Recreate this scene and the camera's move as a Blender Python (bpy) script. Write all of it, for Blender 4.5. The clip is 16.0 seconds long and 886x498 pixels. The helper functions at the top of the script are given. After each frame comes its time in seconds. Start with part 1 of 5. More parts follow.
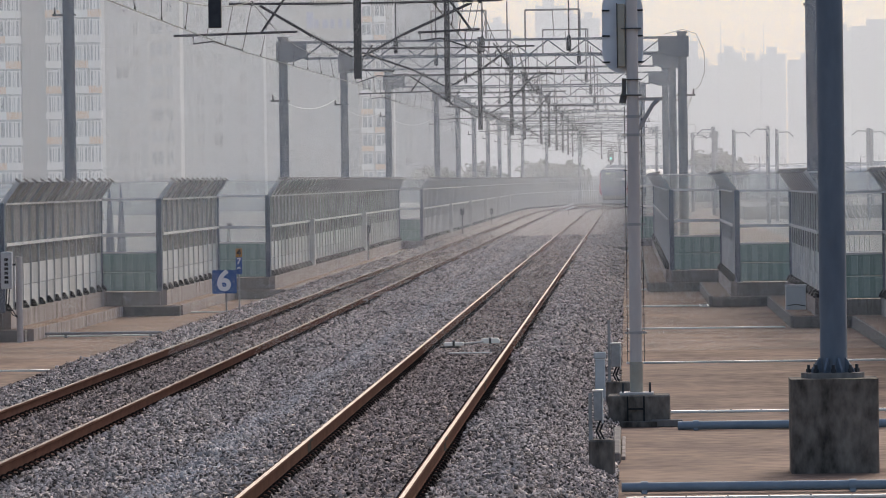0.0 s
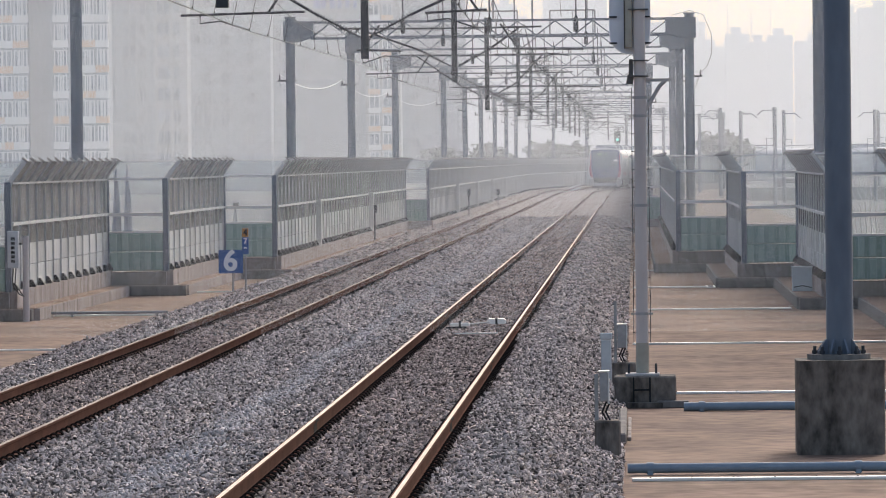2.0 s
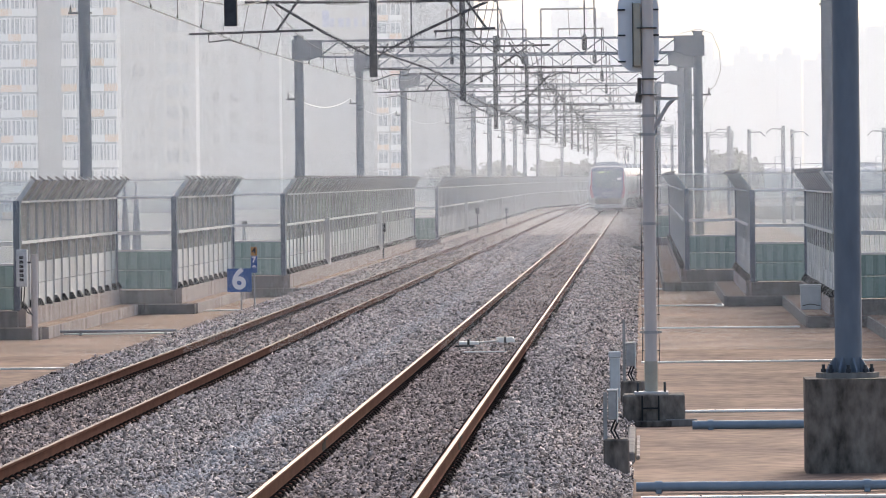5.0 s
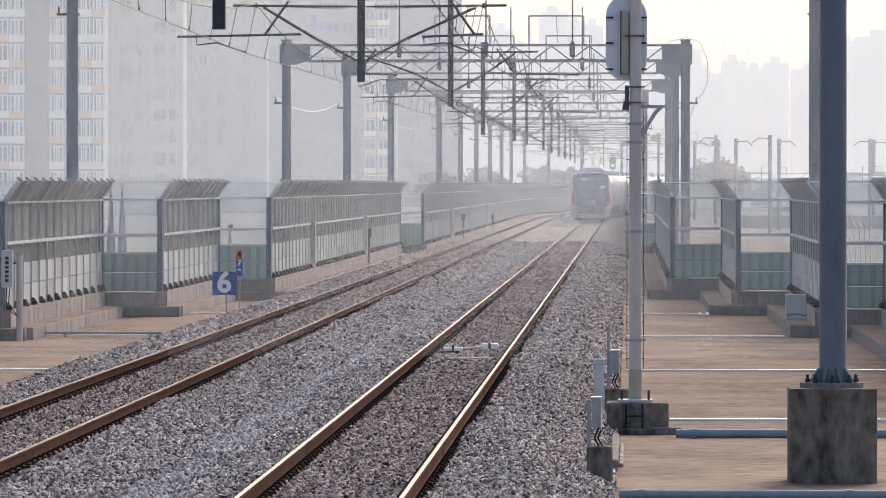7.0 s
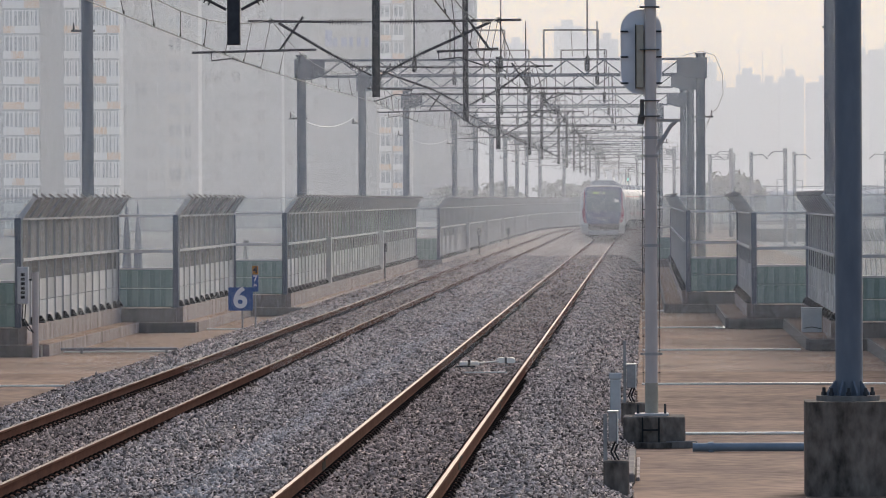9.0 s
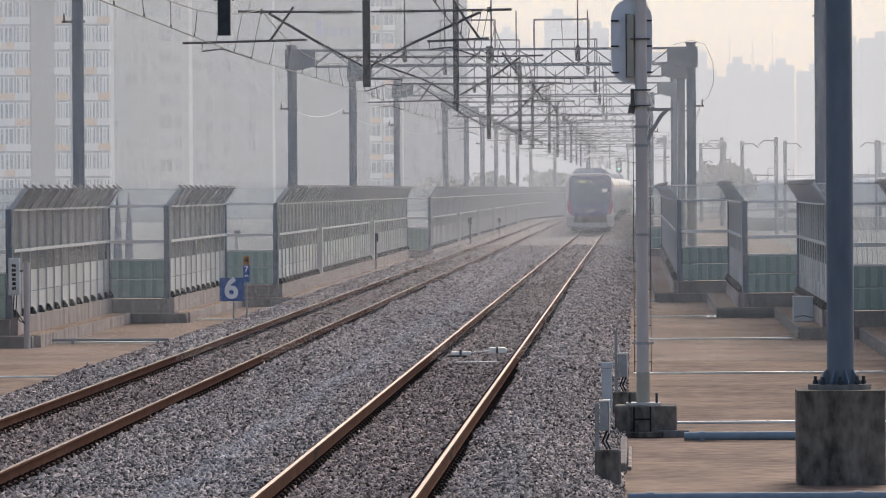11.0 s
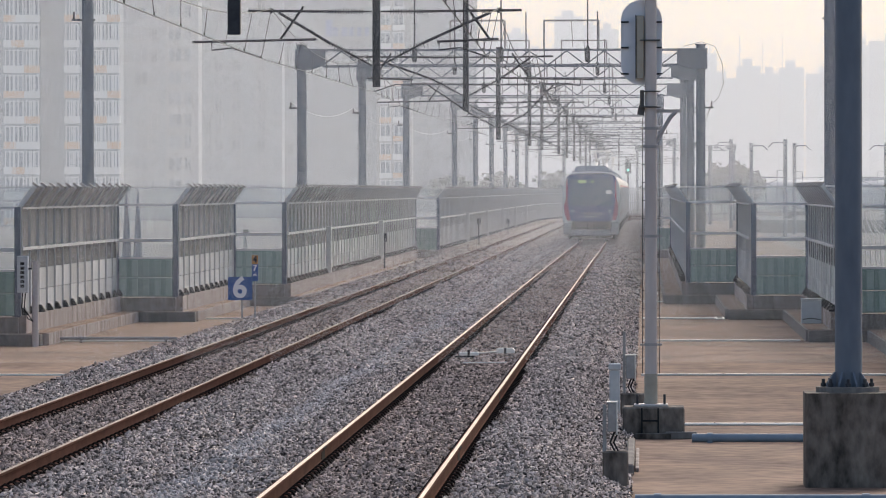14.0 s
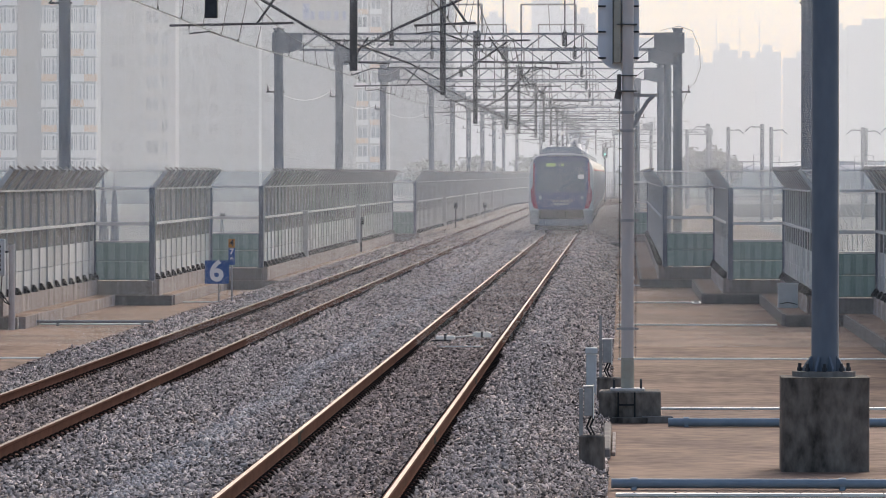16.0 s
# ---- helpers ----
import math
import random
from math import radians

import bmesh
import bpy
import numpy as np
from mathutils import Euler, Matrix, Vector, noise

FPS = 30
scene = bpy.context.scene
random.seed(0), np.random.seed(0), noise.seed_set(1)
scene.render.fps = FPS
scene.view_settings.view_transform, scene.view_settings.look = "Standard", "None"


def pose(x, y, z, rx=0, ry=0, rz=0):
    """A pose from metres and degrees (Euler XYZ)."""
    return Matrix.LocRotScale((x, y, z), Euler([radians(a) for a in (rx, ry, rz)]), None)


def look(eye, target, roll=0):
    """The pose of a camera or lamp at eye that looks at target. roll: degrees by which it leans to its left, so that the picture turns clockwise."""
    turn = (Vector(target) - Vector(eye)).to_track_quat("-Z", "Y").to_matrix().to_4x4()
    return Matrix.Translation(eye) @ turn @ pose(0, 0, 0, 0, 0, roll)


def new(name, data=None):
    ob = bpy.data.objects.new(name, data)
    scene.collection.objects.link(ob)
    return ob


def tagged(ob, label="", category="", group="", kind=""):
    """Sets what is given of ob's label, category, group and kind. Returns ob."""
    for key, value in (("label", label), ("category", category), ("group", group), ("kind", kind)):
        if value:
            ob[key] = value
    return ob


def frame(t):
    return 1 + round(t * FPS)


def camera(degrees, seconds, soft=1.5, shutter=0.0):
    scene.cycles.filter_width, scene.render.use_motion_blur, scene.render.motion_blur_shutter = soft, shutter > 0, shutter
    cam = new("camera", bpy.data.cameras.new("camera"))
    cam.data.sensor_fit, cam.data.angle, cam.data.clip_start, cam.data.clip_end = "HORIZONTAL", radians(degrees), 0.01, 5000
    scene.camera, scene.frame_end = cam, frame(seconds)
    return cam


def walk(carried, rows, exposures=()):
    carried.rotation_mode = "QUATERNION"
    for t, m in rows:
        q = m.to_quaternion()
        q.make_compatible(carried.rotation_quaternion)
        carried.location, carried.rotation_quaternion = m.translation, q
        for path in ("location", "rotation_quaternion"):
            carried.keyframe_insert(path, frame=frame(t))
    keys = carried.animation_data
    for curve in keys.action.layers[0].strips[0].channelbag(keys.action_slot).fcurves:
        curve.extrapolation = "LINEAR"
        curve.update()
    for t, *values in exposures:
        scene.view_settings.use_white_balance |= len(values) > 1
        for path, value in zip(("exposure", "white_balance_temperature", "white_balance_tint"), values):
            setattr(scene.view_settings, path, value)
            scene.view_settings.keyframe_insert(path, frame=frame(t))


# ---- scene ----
LENS, EYE, TURN = 8.153, 3.5, 1.7012
cam = camera(LENS, 16.0, soft=0.9)
# seconds, yaw, pitch, roll of a hand-held long lens on one spot
ROWS = [
    (0, -0.0092, -0.6352, 0.785),
    (0.5, 0.0358, -0.6287, 1.118),
    (1, 0.0865, -0.7480, 0.871),
    (1.5, 0.0923, -0.7480, 0.548),
    (2, 0.0524, -0.8148, 0.626),
    (2.5, 0.1240, -0.7743, 0.627),
    (3, 0.2044, -0.7010, 0.648),
    (3.5, 0.2583, -0.6757, 0.652),
    (4, 0.2072, -0.6789, 0.569),
    (4.5, 0.1240, -0.6412, 0.707),
    (6.8, 0.0391, -0.6657, 0.002),
    (7, 0.0060, -0.5928, -0.022),
    (7.5, 0.0988, -0.5620, 0.027),
    (8, 0.1693, -0.5216, 0.065),
    (8.5, 0.1193, -0.4884, 0.105),
    (8.7, 0.1580, -0.4575, 0.183),
    (11, 0.0650, -0.5511, 0.395),
    (11.5, 0.1255, -0.6525, 0.376),
    (12, 0.1274, -0.5847, 0.406),
    (12.5, 0.1834, -0.5733, 0.532),
    (13, 0.1937, -0.4868, 0.101),
    (13.5, 0.2282, -0.4949, -0.045),
    (14, 0.1480, -0.5481, 0.070),
    (14.5, -0.0322, -0.5620, -0.388),
    (15, -0.1891, -0.6271, -0.342),
    (15.5, -0.2024, -0.5845, -0.059),
    (16, -0.0650, -0.6968, -0.022),
]
EXPOSURES = [(0.0, 0.38), (0.5, 0.72), (1.5, 0.65), (3.0, 0.65), (3.5, 0.8), (4.0, 0.9), (4.5, 0.98), (7.0, 0.82), (7.5, 0.66), (8.0, 0.45), (8.5, 0.4), (11.0, 0.47), (12.0, 0.52), (16.0, 0.57)]
walk(cam, [(t, pose(0, 0, EYE, 90 + pitch, roll, yaw + TURN)) for t, yaw, pitch, roll in ROWS], EXPOSURES)

# ---- light ----
world = bpy.data.worlds.new("sky")
scene.world = world
world.use_nodes = True
wn = world.node_tree.nodes
sky = wn.new("ShaderNodeTexSky")
sky.sky_type = "NISHITA"
sky.sun_disc = False
SUN_UP, SUN_SIDE = 34.0, 14.0     # degrees above the horizon, degrees to the right of the line
sky.sun_elevation, sky.sun_rotation = radians(SUN_UP), radians(SUN_SIDE)
sky.air_density, sky.dust_density, sky.ozone_density = 1.0, 3.4, 1.0
wn["Background"].inputs["Strength"].default_value = 0.15
world.node_tree.links.new(sky.outputs[0], wn["Background"].inputs["Color"])
sun_data = bpy.data.lights.new("sun", "SUN")
sun_data.energy, sun_data.angle, sun_data.color = 0.75, radians(14), (1.0, 0.95, 0.88)
sun = new("sun", sun_data)
sun_dir = Vector((math.sin(radians(SUN_SIDE)) * math.cos(radians(SUN_UP)), math.cos(radians(SUN_SIDE)) * math.cos(radians(SUN_UP)), math.sin(radians(SUN_UP))))
sun.matrix_world = look(sun_dir * 50, (0, 0, 0))

# ---- materials ----
def mat(name, a, b, rough=0.7, metal=0.0, fine=30.0, coarse=2.0, bump=0.15, streak=0.0, island=0.0, each=0.0, spread=0.5, spec=0.15, across=1.0):
    """A surface that varies between the colours a and b at a fine and a coarse scale, with bump; streak stretches the stains upright."""
    m = bpy.data.materials.new(name)
    m.use_nodes = True
    nt = m.node_tree
    n, lk = nt.nodes, nt.links.new
    bs = n["Principled BSDF"]
    bs.inputs["Roughness"].default_value, bs.inputs["Metallic"].default_value = rough, metal
    bs.inputs["Specular IOR Level"].default_value = spec
    co = n.new("ShaderNodeTexCoord")
    mp = n.new("ShaderNodeMapping")
    mp.inputs["Scale"].default_value = (1, across, 1.0 / (1.0 + streak))
    lk(co.outputs["Object"], mp.inputs[0])
    n1, n2 = n.new("ShaderNodeTexNoise"), n.new("ShaderNodeTexNoise")
    n1.inputs["Scale"].default_value, n2.inputs["Scale"].default_value = fine, coarse
    n1.inputs["Detail"].default_value, n2.inputs["Detail"].default_value = 3, 4
    lk(mp.outputs[0], n1.inputs["Vector"])
    lk(mp.outputs[0], n2.inputs["Vector"])
    add = n.new("ShaderNodeMath")
    add.operation = "MULTIPLY_ADD"
    add.inputs[1].default_value = 0.45
    lk(n1.outputs[0], add.inputs[0])
    sc = n.new("ShaderNodeMath")
    sc.operation = "MULTIPLY"
    sc.inputs[1].default_value = 0.55
    lk(n2.outputs[0], sc.inputs[0])
    lk(sc.outputs[0], add.inputs[2])
    fac = add.outputs[0]
    for amount, node, socket in ((island, "ShaderNodeNewGeometry", "Random Per Island"), (each, "ShaderNodeObjectInfo", "Random")):
        if amount:
            r = n.new(node)
            o = n.new("ShaderNodeMath")
            o.operation = "MULTIPLY_ADD"
            o.inputs[1].default_value = amount
            lk(r.outputs[socket], o.inputs[0])
            s2 = n.new("ShaderNodeMath")
            s2.operation = "SUBTRACT"
            s2.inputs[1].default_value = amount / 2
            lk(fac, s2.inputs[0])
            lk(s2.outputs[0], o.inputs[2])
            fac = o.outputs[0]
    ramp = n.new("ShaderNodeValToRGB")
    ramp.color_ramp.elements[0].position, ramp.color_ramp.elements[1].position = 0.5 - spread / 2, 0.5 + spread / 2
    ramp.color_ramp.elements[0].color, ramp.color_ramp.elements[1].color = (*a, 1), (*b, 1)
    lk(fac, ramp.inputs[0])
    lk(ramp.outputs[0], bs.inputs["Base Color"])
    if bump:
        bp = n.new("ShaderNodeBump")
        bp.inputs["Strength"].default_value, bp.inputs["Distance"].default_value = bump, 0.02
        lk(n1.outputs[0], bp.inputs["Height"])
        lk(bp.outputs[0], bs.inputs["Normal"])
    return m


def glow(name, colour, power):
    m = bpy.data.materials.new(name)
    m.use_nodes = True
    bs = m.node_tree.nodes["Principled BSDF"]
    bs.inputs["Base Color"].default_value = (*colour, 1)
    bs.inputs["Emission Color"].default_value, bs.inputs["Emission Strength"].default_value = (*colour, 1), power
    return m


def clear(name, tint, gloss=0.12, milk=0.15, rough=0.1):
    """A thin sheet of weathered clear plastic or glass: see-through, a little milky, glossy."""
    m = bpy.data.materials.new(name)
    m.use_nodes = True
    nt = m.node_tree
    n, lk = nt.nodes, nt.links.new
    out = n["Material Output"]
    n.remove(n["Principled BSDF"])
    tr, gl, df, tl = n.new("ShaderNodeBsdfTransparent"), n.new("ShaderNodeBsdfGlossy"), n.new("ShaderNodeBsdfDiffuse"), n.new("ShaderNodeBsdfTranslucent")
    tr.inputs[0].default_value = (*tint, 1)
    gl.inputs["Roughness"].default_value = rough
    df.inputs[0].default_value = tl.inputs[0].default_value = (0.75, 0.77, 0.78, 1)
    co, no = n.new("ShaderNodeTexCoord"), n.new("ShaderNodeTexNoise")
    no.inputs["Scale"].default_value = 2.5
    lk(co.outputs["Object"], no.inputs["Vector"])
    mu = n.new("ShaderNodeMath")
    mu.operation = "MULTIPLY"
    mu.inputs[1].default_value = milk * 2
    lk(no.outputs[0], mu.inputs[0])
    mm, m1, m2 = n.new("ShaderNodeMixShader"), n.new("ShaderNodeMixShader"), n.new("ShaderNodeMixShader")
    lk(df.outputs[0], mm.inputs[1])
    lk(tl.outputs[0], mm.inputs[2])
    lk(mu.outputs[0], m1.inputs[0])
    lk(tr.outputs[0], m1.inputs[1])
    lk(mm.outputs[0], m1.inputs[2])
    m2.inputs[0].default_value = gloss
    lk(m1.outputs[0], m2.inputs[1])
    lk(gl.outputs[0], m2.inputs[2])
    lk(m2.outputs[0], out.inputs[0])
    return m


def haze_strip(name):
    """Matte surface for the haze stand-in strips, passing light on as much forwards as back."""
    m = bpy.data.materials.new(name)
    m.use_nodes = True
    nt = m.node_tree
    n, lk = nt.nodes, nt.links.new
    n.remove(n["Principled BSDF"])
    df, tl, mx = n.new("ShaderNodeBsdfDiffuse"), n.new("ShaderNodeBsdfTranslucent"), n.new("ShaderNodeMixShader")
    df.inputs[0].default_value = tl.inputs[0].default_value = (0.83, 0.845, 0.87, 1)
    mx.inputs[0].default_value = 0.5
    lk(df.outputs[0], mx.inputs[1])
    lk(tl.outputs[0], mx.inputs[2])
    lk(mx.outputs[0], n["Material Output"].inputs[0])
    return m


M_SLAB = mat("weathered_slab_concrete", (0.082, 0.047, 0.032), (0.33, 0.218, 0.16), 0.95, 0, 3.2, 0.42, 0.12, spread=0.36, across=0.8)
M_CONC = mat("stained_concrete", (0.085, 0.074, 0.067), (0.30, 0.265, 0.24), 0.95, 0, 12, 1.4, 0.3, streak=3)
M_PLINTH = mat("dark_mossy_concrete", (0.028, 0.023, 0.020), (0.24, 0.20, 0.168), 0.95, 0, 11, 2.4, 0.4, streak=1, spread=0.34)
M_WALL = mat("pale_parapet_concrete", (0.13, 0.10, 0.087), (0.50, 0.425, 0.385), 0.95, 0, 5, 1.3, 0.2, streak=5, spread=0.34)
M_RAILSIDE = mat("rusty_rail_steel", (0.055, 0.023, 0.016), (0.125, 0.053, 0.038), 0.95, 0, 30, 2, 0.1, spec=0.02)
# worn heads, with the sky's highlight lines also painted into the tone
M_RAILTOP = mat("worn_rail_steel", (0.21, 0.135, 0.105), (0.38, 0.265, 0.215), 0.42, 0.35, 20, 1, 0.03)
# left track's heads: the same steel set darker and rougher
M_RAILDULL = mat("dull_rail_steel", (0.105, 0.062, 0.050), (0.20, 0.135, 0.115), 0.6, 0.15, 20, 1, 0.03)
M_CLIP = mat("black_spring_steel", (0.010, 0.008, 0.008), (0.035, 0.027, 0.024), 0.9, 0, 30, 3, 0, spec=0.05)
M_SLEEPER = mat("sleeper_concrete", (0.12, 0.082, 0.068), (0.32, 0.23, 0.195), 0.95, 0, 12, 2, 0.2, each=0.3)
M_STONE = mat("ballast_granite", (0.060, 0.050, 0.046), (0.70, 0.59, 0.53), 0.95, 0, 20, 2.5, 0.2, island=1.1, spread=1.0, spec=0.1)
M_STONEPALE = mat("dusty_ballast", (0.17, 0.155, 0.15), (0.74, 0.66, 0.62), 0.95, 0, 20, 0.5, 0.2, island=0.9, spread=1.0, spec=0.1)
M_STONERUST = mat("rust_stained_ballast", (0.040, 0.029, 0.025), (0.58, 0.46, 0.40), 0.95, 0, 20, 2.5, 0.2, island=1.15, spread=1.0, spec=0.1)
M_BED = mat("ballast_bed", (0.11, 0.094, 0.085), (0.44, 0.375, 0.345), 0.95, 0, 16, 3.0, 1.0, spread=0.35, spec=0.05)
M_POLE = mat("painted_steel_column", (0.085, 0.103, 0.130), (0.150, 0.172, 0.205), 0.6, 0.0, 8, 1.3, 0.05, streak=2, spec=0.25)
M_GALV = mat("galvanised_steel", (0.25, 0.24, 0.235), (0.41, 0.395, 0.385), 0.6, 0.1, 15, 2, 0.05)
M_DARK = mat("dark_steel", (0.025, 0.027, 0.032), (0.07, 0.072, 0.08), 0.55, 0.4, 15, 2, 0.05)
M_WIRE = mat("copper_wire", (0.05, 0.05, 0.05), (0.10, 0.095, 0.09), 0.5, 0.6, 15, 2, 0)
M_MAST = mat("mast_grey_paint", (0.42, 0.365, 0.34), (0.60, 0.535, 0.50), 0.6, 0.0, 9, 1.6, 0.06, streak=3)
M_BRASS = mat("ochre_paint", (0.30, 0.27, 0.22), (0.42, 0.385, 0.32), 0.7, 0, 10, 2, 0.06)
M_BACK = mat("signal_back_grey", (0.62, 0.63, 0.66), (0.76, 0.76, 0.78), 0.5, 0, 8, 2, 0.03, streak=2)
M_POST = mat("barrier_post_steel", (0.40, 0.395, 0.385), (0.64, 0.63, 0.61), 0.65, 0.0, 14, 1.5, 0.05, streak=2)
M_RAIL = mat("pale_aluminium", (0.50, 0.50, 0.50), (0.68, 0.67, 0.66), 0.4, 0.5, 14, 1.5, 0.03)
M_PANEL = mat("smoky_panel", (0.14, 0.135, 0.132), (0.26, 0.253, 0.247), 0.85, 0.0, 6, 0.7, 0.02, streak=3, each=0.3, spec=0.08)
M_MESH = mat("dark_louvre_panel", (0.085, 0.082, 0.08), (0.17, 0.165, 0.16), 0.85, 0.0, 20, 1, 0.1, each=0.2, spec=0.08)
M_WHITE = mat("white_absorber_panel", (0.35, 0.345, 0.325), (0.62, 0.61, 0.58), 0.85, 0, 8, 1.2, 0.05, streak=4, each=0.35, spec=0.08)
M_GREEN = mat("green_absorber_panel", (0.19, 0.285, 0.24), (0.265, 0.375, 0.32), 0.8, 0, 9, 1.2, 0.05, streak=4, each=0.2, spec=0.1)
M_GREENRIB = mat("pale_green_rib", (0.26, 0.365, 0.315), (0.34, 0.455, 0.40), 0.8, 0, 9, 1.2, 0.05, streak=4, each=0.25, spec=0.1)
M_PIPE = mat("grey_blue_pipe", (0.16, 0.20, 0.24), (0.25, 0.29, 0.33), 0.5, 0, 12, 1.5, 0.03)
M_STRIP = mat("bright_metal_strip", (0.62, 0.60, 0.57), (0.85, 0.83, 0.80), 0.35, 0.4, 12, 1, 0.03)
M_BLUE = mat("blue_sign_enamel", (0.040, 0.095, 0.25), (0.055, 0.125, 0.31), 0.6, 0, 12, 2, 0.02)
M_PAINT = mat("white_sign_paint", (0.68, 0.68, 0.68), (0.80, 0.80, 0.80), 0.5, 0, 12, 2, 0.02)
M_ORANGE = mat("orange_sign_paint", (0.38, 0.17, 0.03), (0.48, 0.23, 0.05), 0.5, 0, 12, 2, 0.02)
M_BLACK = mat("black_paint", (0.012, 0.012, 0.012), (0.03, 0.03, 0.03), 0.5, 0, 12, 2, 0.02)
M_BOX = mat("pale_cabinet_paint", (0.42, 0.44, 0.45), (0.56, 0.58, 0.58), 0.5, 0, 12, 2, 0.02)
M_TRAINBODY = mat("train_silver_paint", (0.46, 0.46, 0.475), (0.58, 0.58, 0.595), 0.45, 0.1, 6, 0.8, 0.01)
# a darker silver than cab and doors, for sides and lower valances
M_TRAINSIDE = mat("train_side_dark_silver", (0.28, 0.285, 0.30), (0.38, 0.385, 0.40), 0.45, 0.2, 6, 0.8, 0.01)
M_TRAINROOF = mat("train_roof_paint", (0.20, 0.235, 0.29), (0.28, 0.315, 0.37), 0.6, 0, 6, 0.8, 0.02)
M_NAVY = mat("navy_cab_mask", (0.003, 0.026, 0.135), (0.005, 0.036, 0.165), 0.4, 0, 6, 0.8, 0, spec=0.25)
# blue lifted in the base colour to stand in for reflected sky
M_TGLASS = mat("train_glass", (0.022, 0.066, 0.115), (0.034, 0.088, 0.14), 0.45, 0, 6, 0.8, 0, spec=0.4)
M_RED = mat("train_red_paint", (0.25, 0.008, 0.055), (0.31, 0.012, 0.07), 0.4, 0, 6, 0.8, 0)
M_UNDER = mat("underframe_black", (0.015, 0.015, 0.016), (0.045, 0.043, 0.042), 0.8, 0.1, 12, 2, 0.1)
M_CAP = mat("weathered_cap_steel", (0.16, 0.15, 0.145), (0.34, 0.325, 0.31), 0.5, 0.2, 14, 2, 0.05)
M_BAND = mat("weathered_dark_steel", (0.07, 0.068, 0.066), (0.15, 0.145, 0.14), 0.75, 0.1, 12, 2, 0.1)
M_LAMPGLASS = glow("headlight_glass", (0.32, 0.38, 0.44), 0.03)
M_DISPLAY = glow("destination_display", (0.40, 0.52, 0.22), 0.12)
M_GREENLAMP = glow("signal_green_lamp", (0.20, 0.85, 0.60), 1.8)
M_CLEAR = clear("weathered_clear_panel", (0.86, 0.885, 0.90), 0.05, 0.07)
M_TILT = mat("pale_tilted_sheet", (0.22, 0.215, 0.21), (0.40, 0.395, 0.385), 0.8, 0, 6, 0.8, 0.02, each=0.3, spec=0.1)
M_TOWER = mat("tower_pale_paint", (0.26, 0.275, 0.285), (0.34, 0.35, 0.355), 0.95, 0, 0.6, 0.05, 0.02)
M_TOWERSIDE = mat("tower_cream_paint", (0.33, 0.32, 0.305), (0.41, 0.395, 0.38), 0.95, 0, 0.6, 0.05, 0.02)
M_TOWERTAN = mat("tower_tan_paint", (0.62, 0.44, 0.30), (0.70, 0.52, 0.37), 0.9, 0, 0.6, 0.05, 0.02, each=0.3)
M_TRIM = mat("window_trim_white", (0.66, 0.66, 0.65), (0.78, 0.78, 0.76), 0.8, 0, 3, 0.2, 0, each=0.3)
# pane tones lifted to stand in for haze and reflected sky
M_WIN = mat("window_glass_pale", (0.13, 0.15, 0.175), (0.26, 0.28, 0.30), 0.4, 0, 2, 0.3, 0, each=0.6)
M_WINFAR = mat("window_glass_haze_tone", (0.14, 0.155, 0.175), (0.27, 0.285, 0.30), 0.4, 0, 2, 0.3, 0, each=0.6)
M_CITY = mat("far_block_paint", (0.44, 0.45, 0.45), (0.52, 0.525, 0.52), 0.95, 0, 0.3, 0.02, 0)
M_SIGNBLUE = mat("rooftop_sign_blue", (0.10, 0.16, 0.34), (0.14, 0.20, 0.40), 0.5, 0, 2, 0.2, 0)
M_GROUND = mat("yard_ground", (0.14, 0.13, 0.12), (0.26, 0.245, 0.225), 0.95, 0, 1.5, 0.04, 0.2)
M_LEAF = mat("dull_foliage", (0.035, 0.05, 0.025), (0.09, 0.11, 0.06), 0.8, 0, 3, 0.5, 0, island=0.6)
M_BARK = mat("bark", (0.08, 0.065, 0.05), (0.15, 0.125, 0.10), 0.9, 0, 12, 2, 0.3)
M_HAZE = haze_strip("haze_strips")
M_NAVYCLOTH = mat("dark_blue_cloth", (0.09, 0.12, 0.18), (0.13, 0.16, 0.23), 0.9, 0, 12, 2, 0.1)


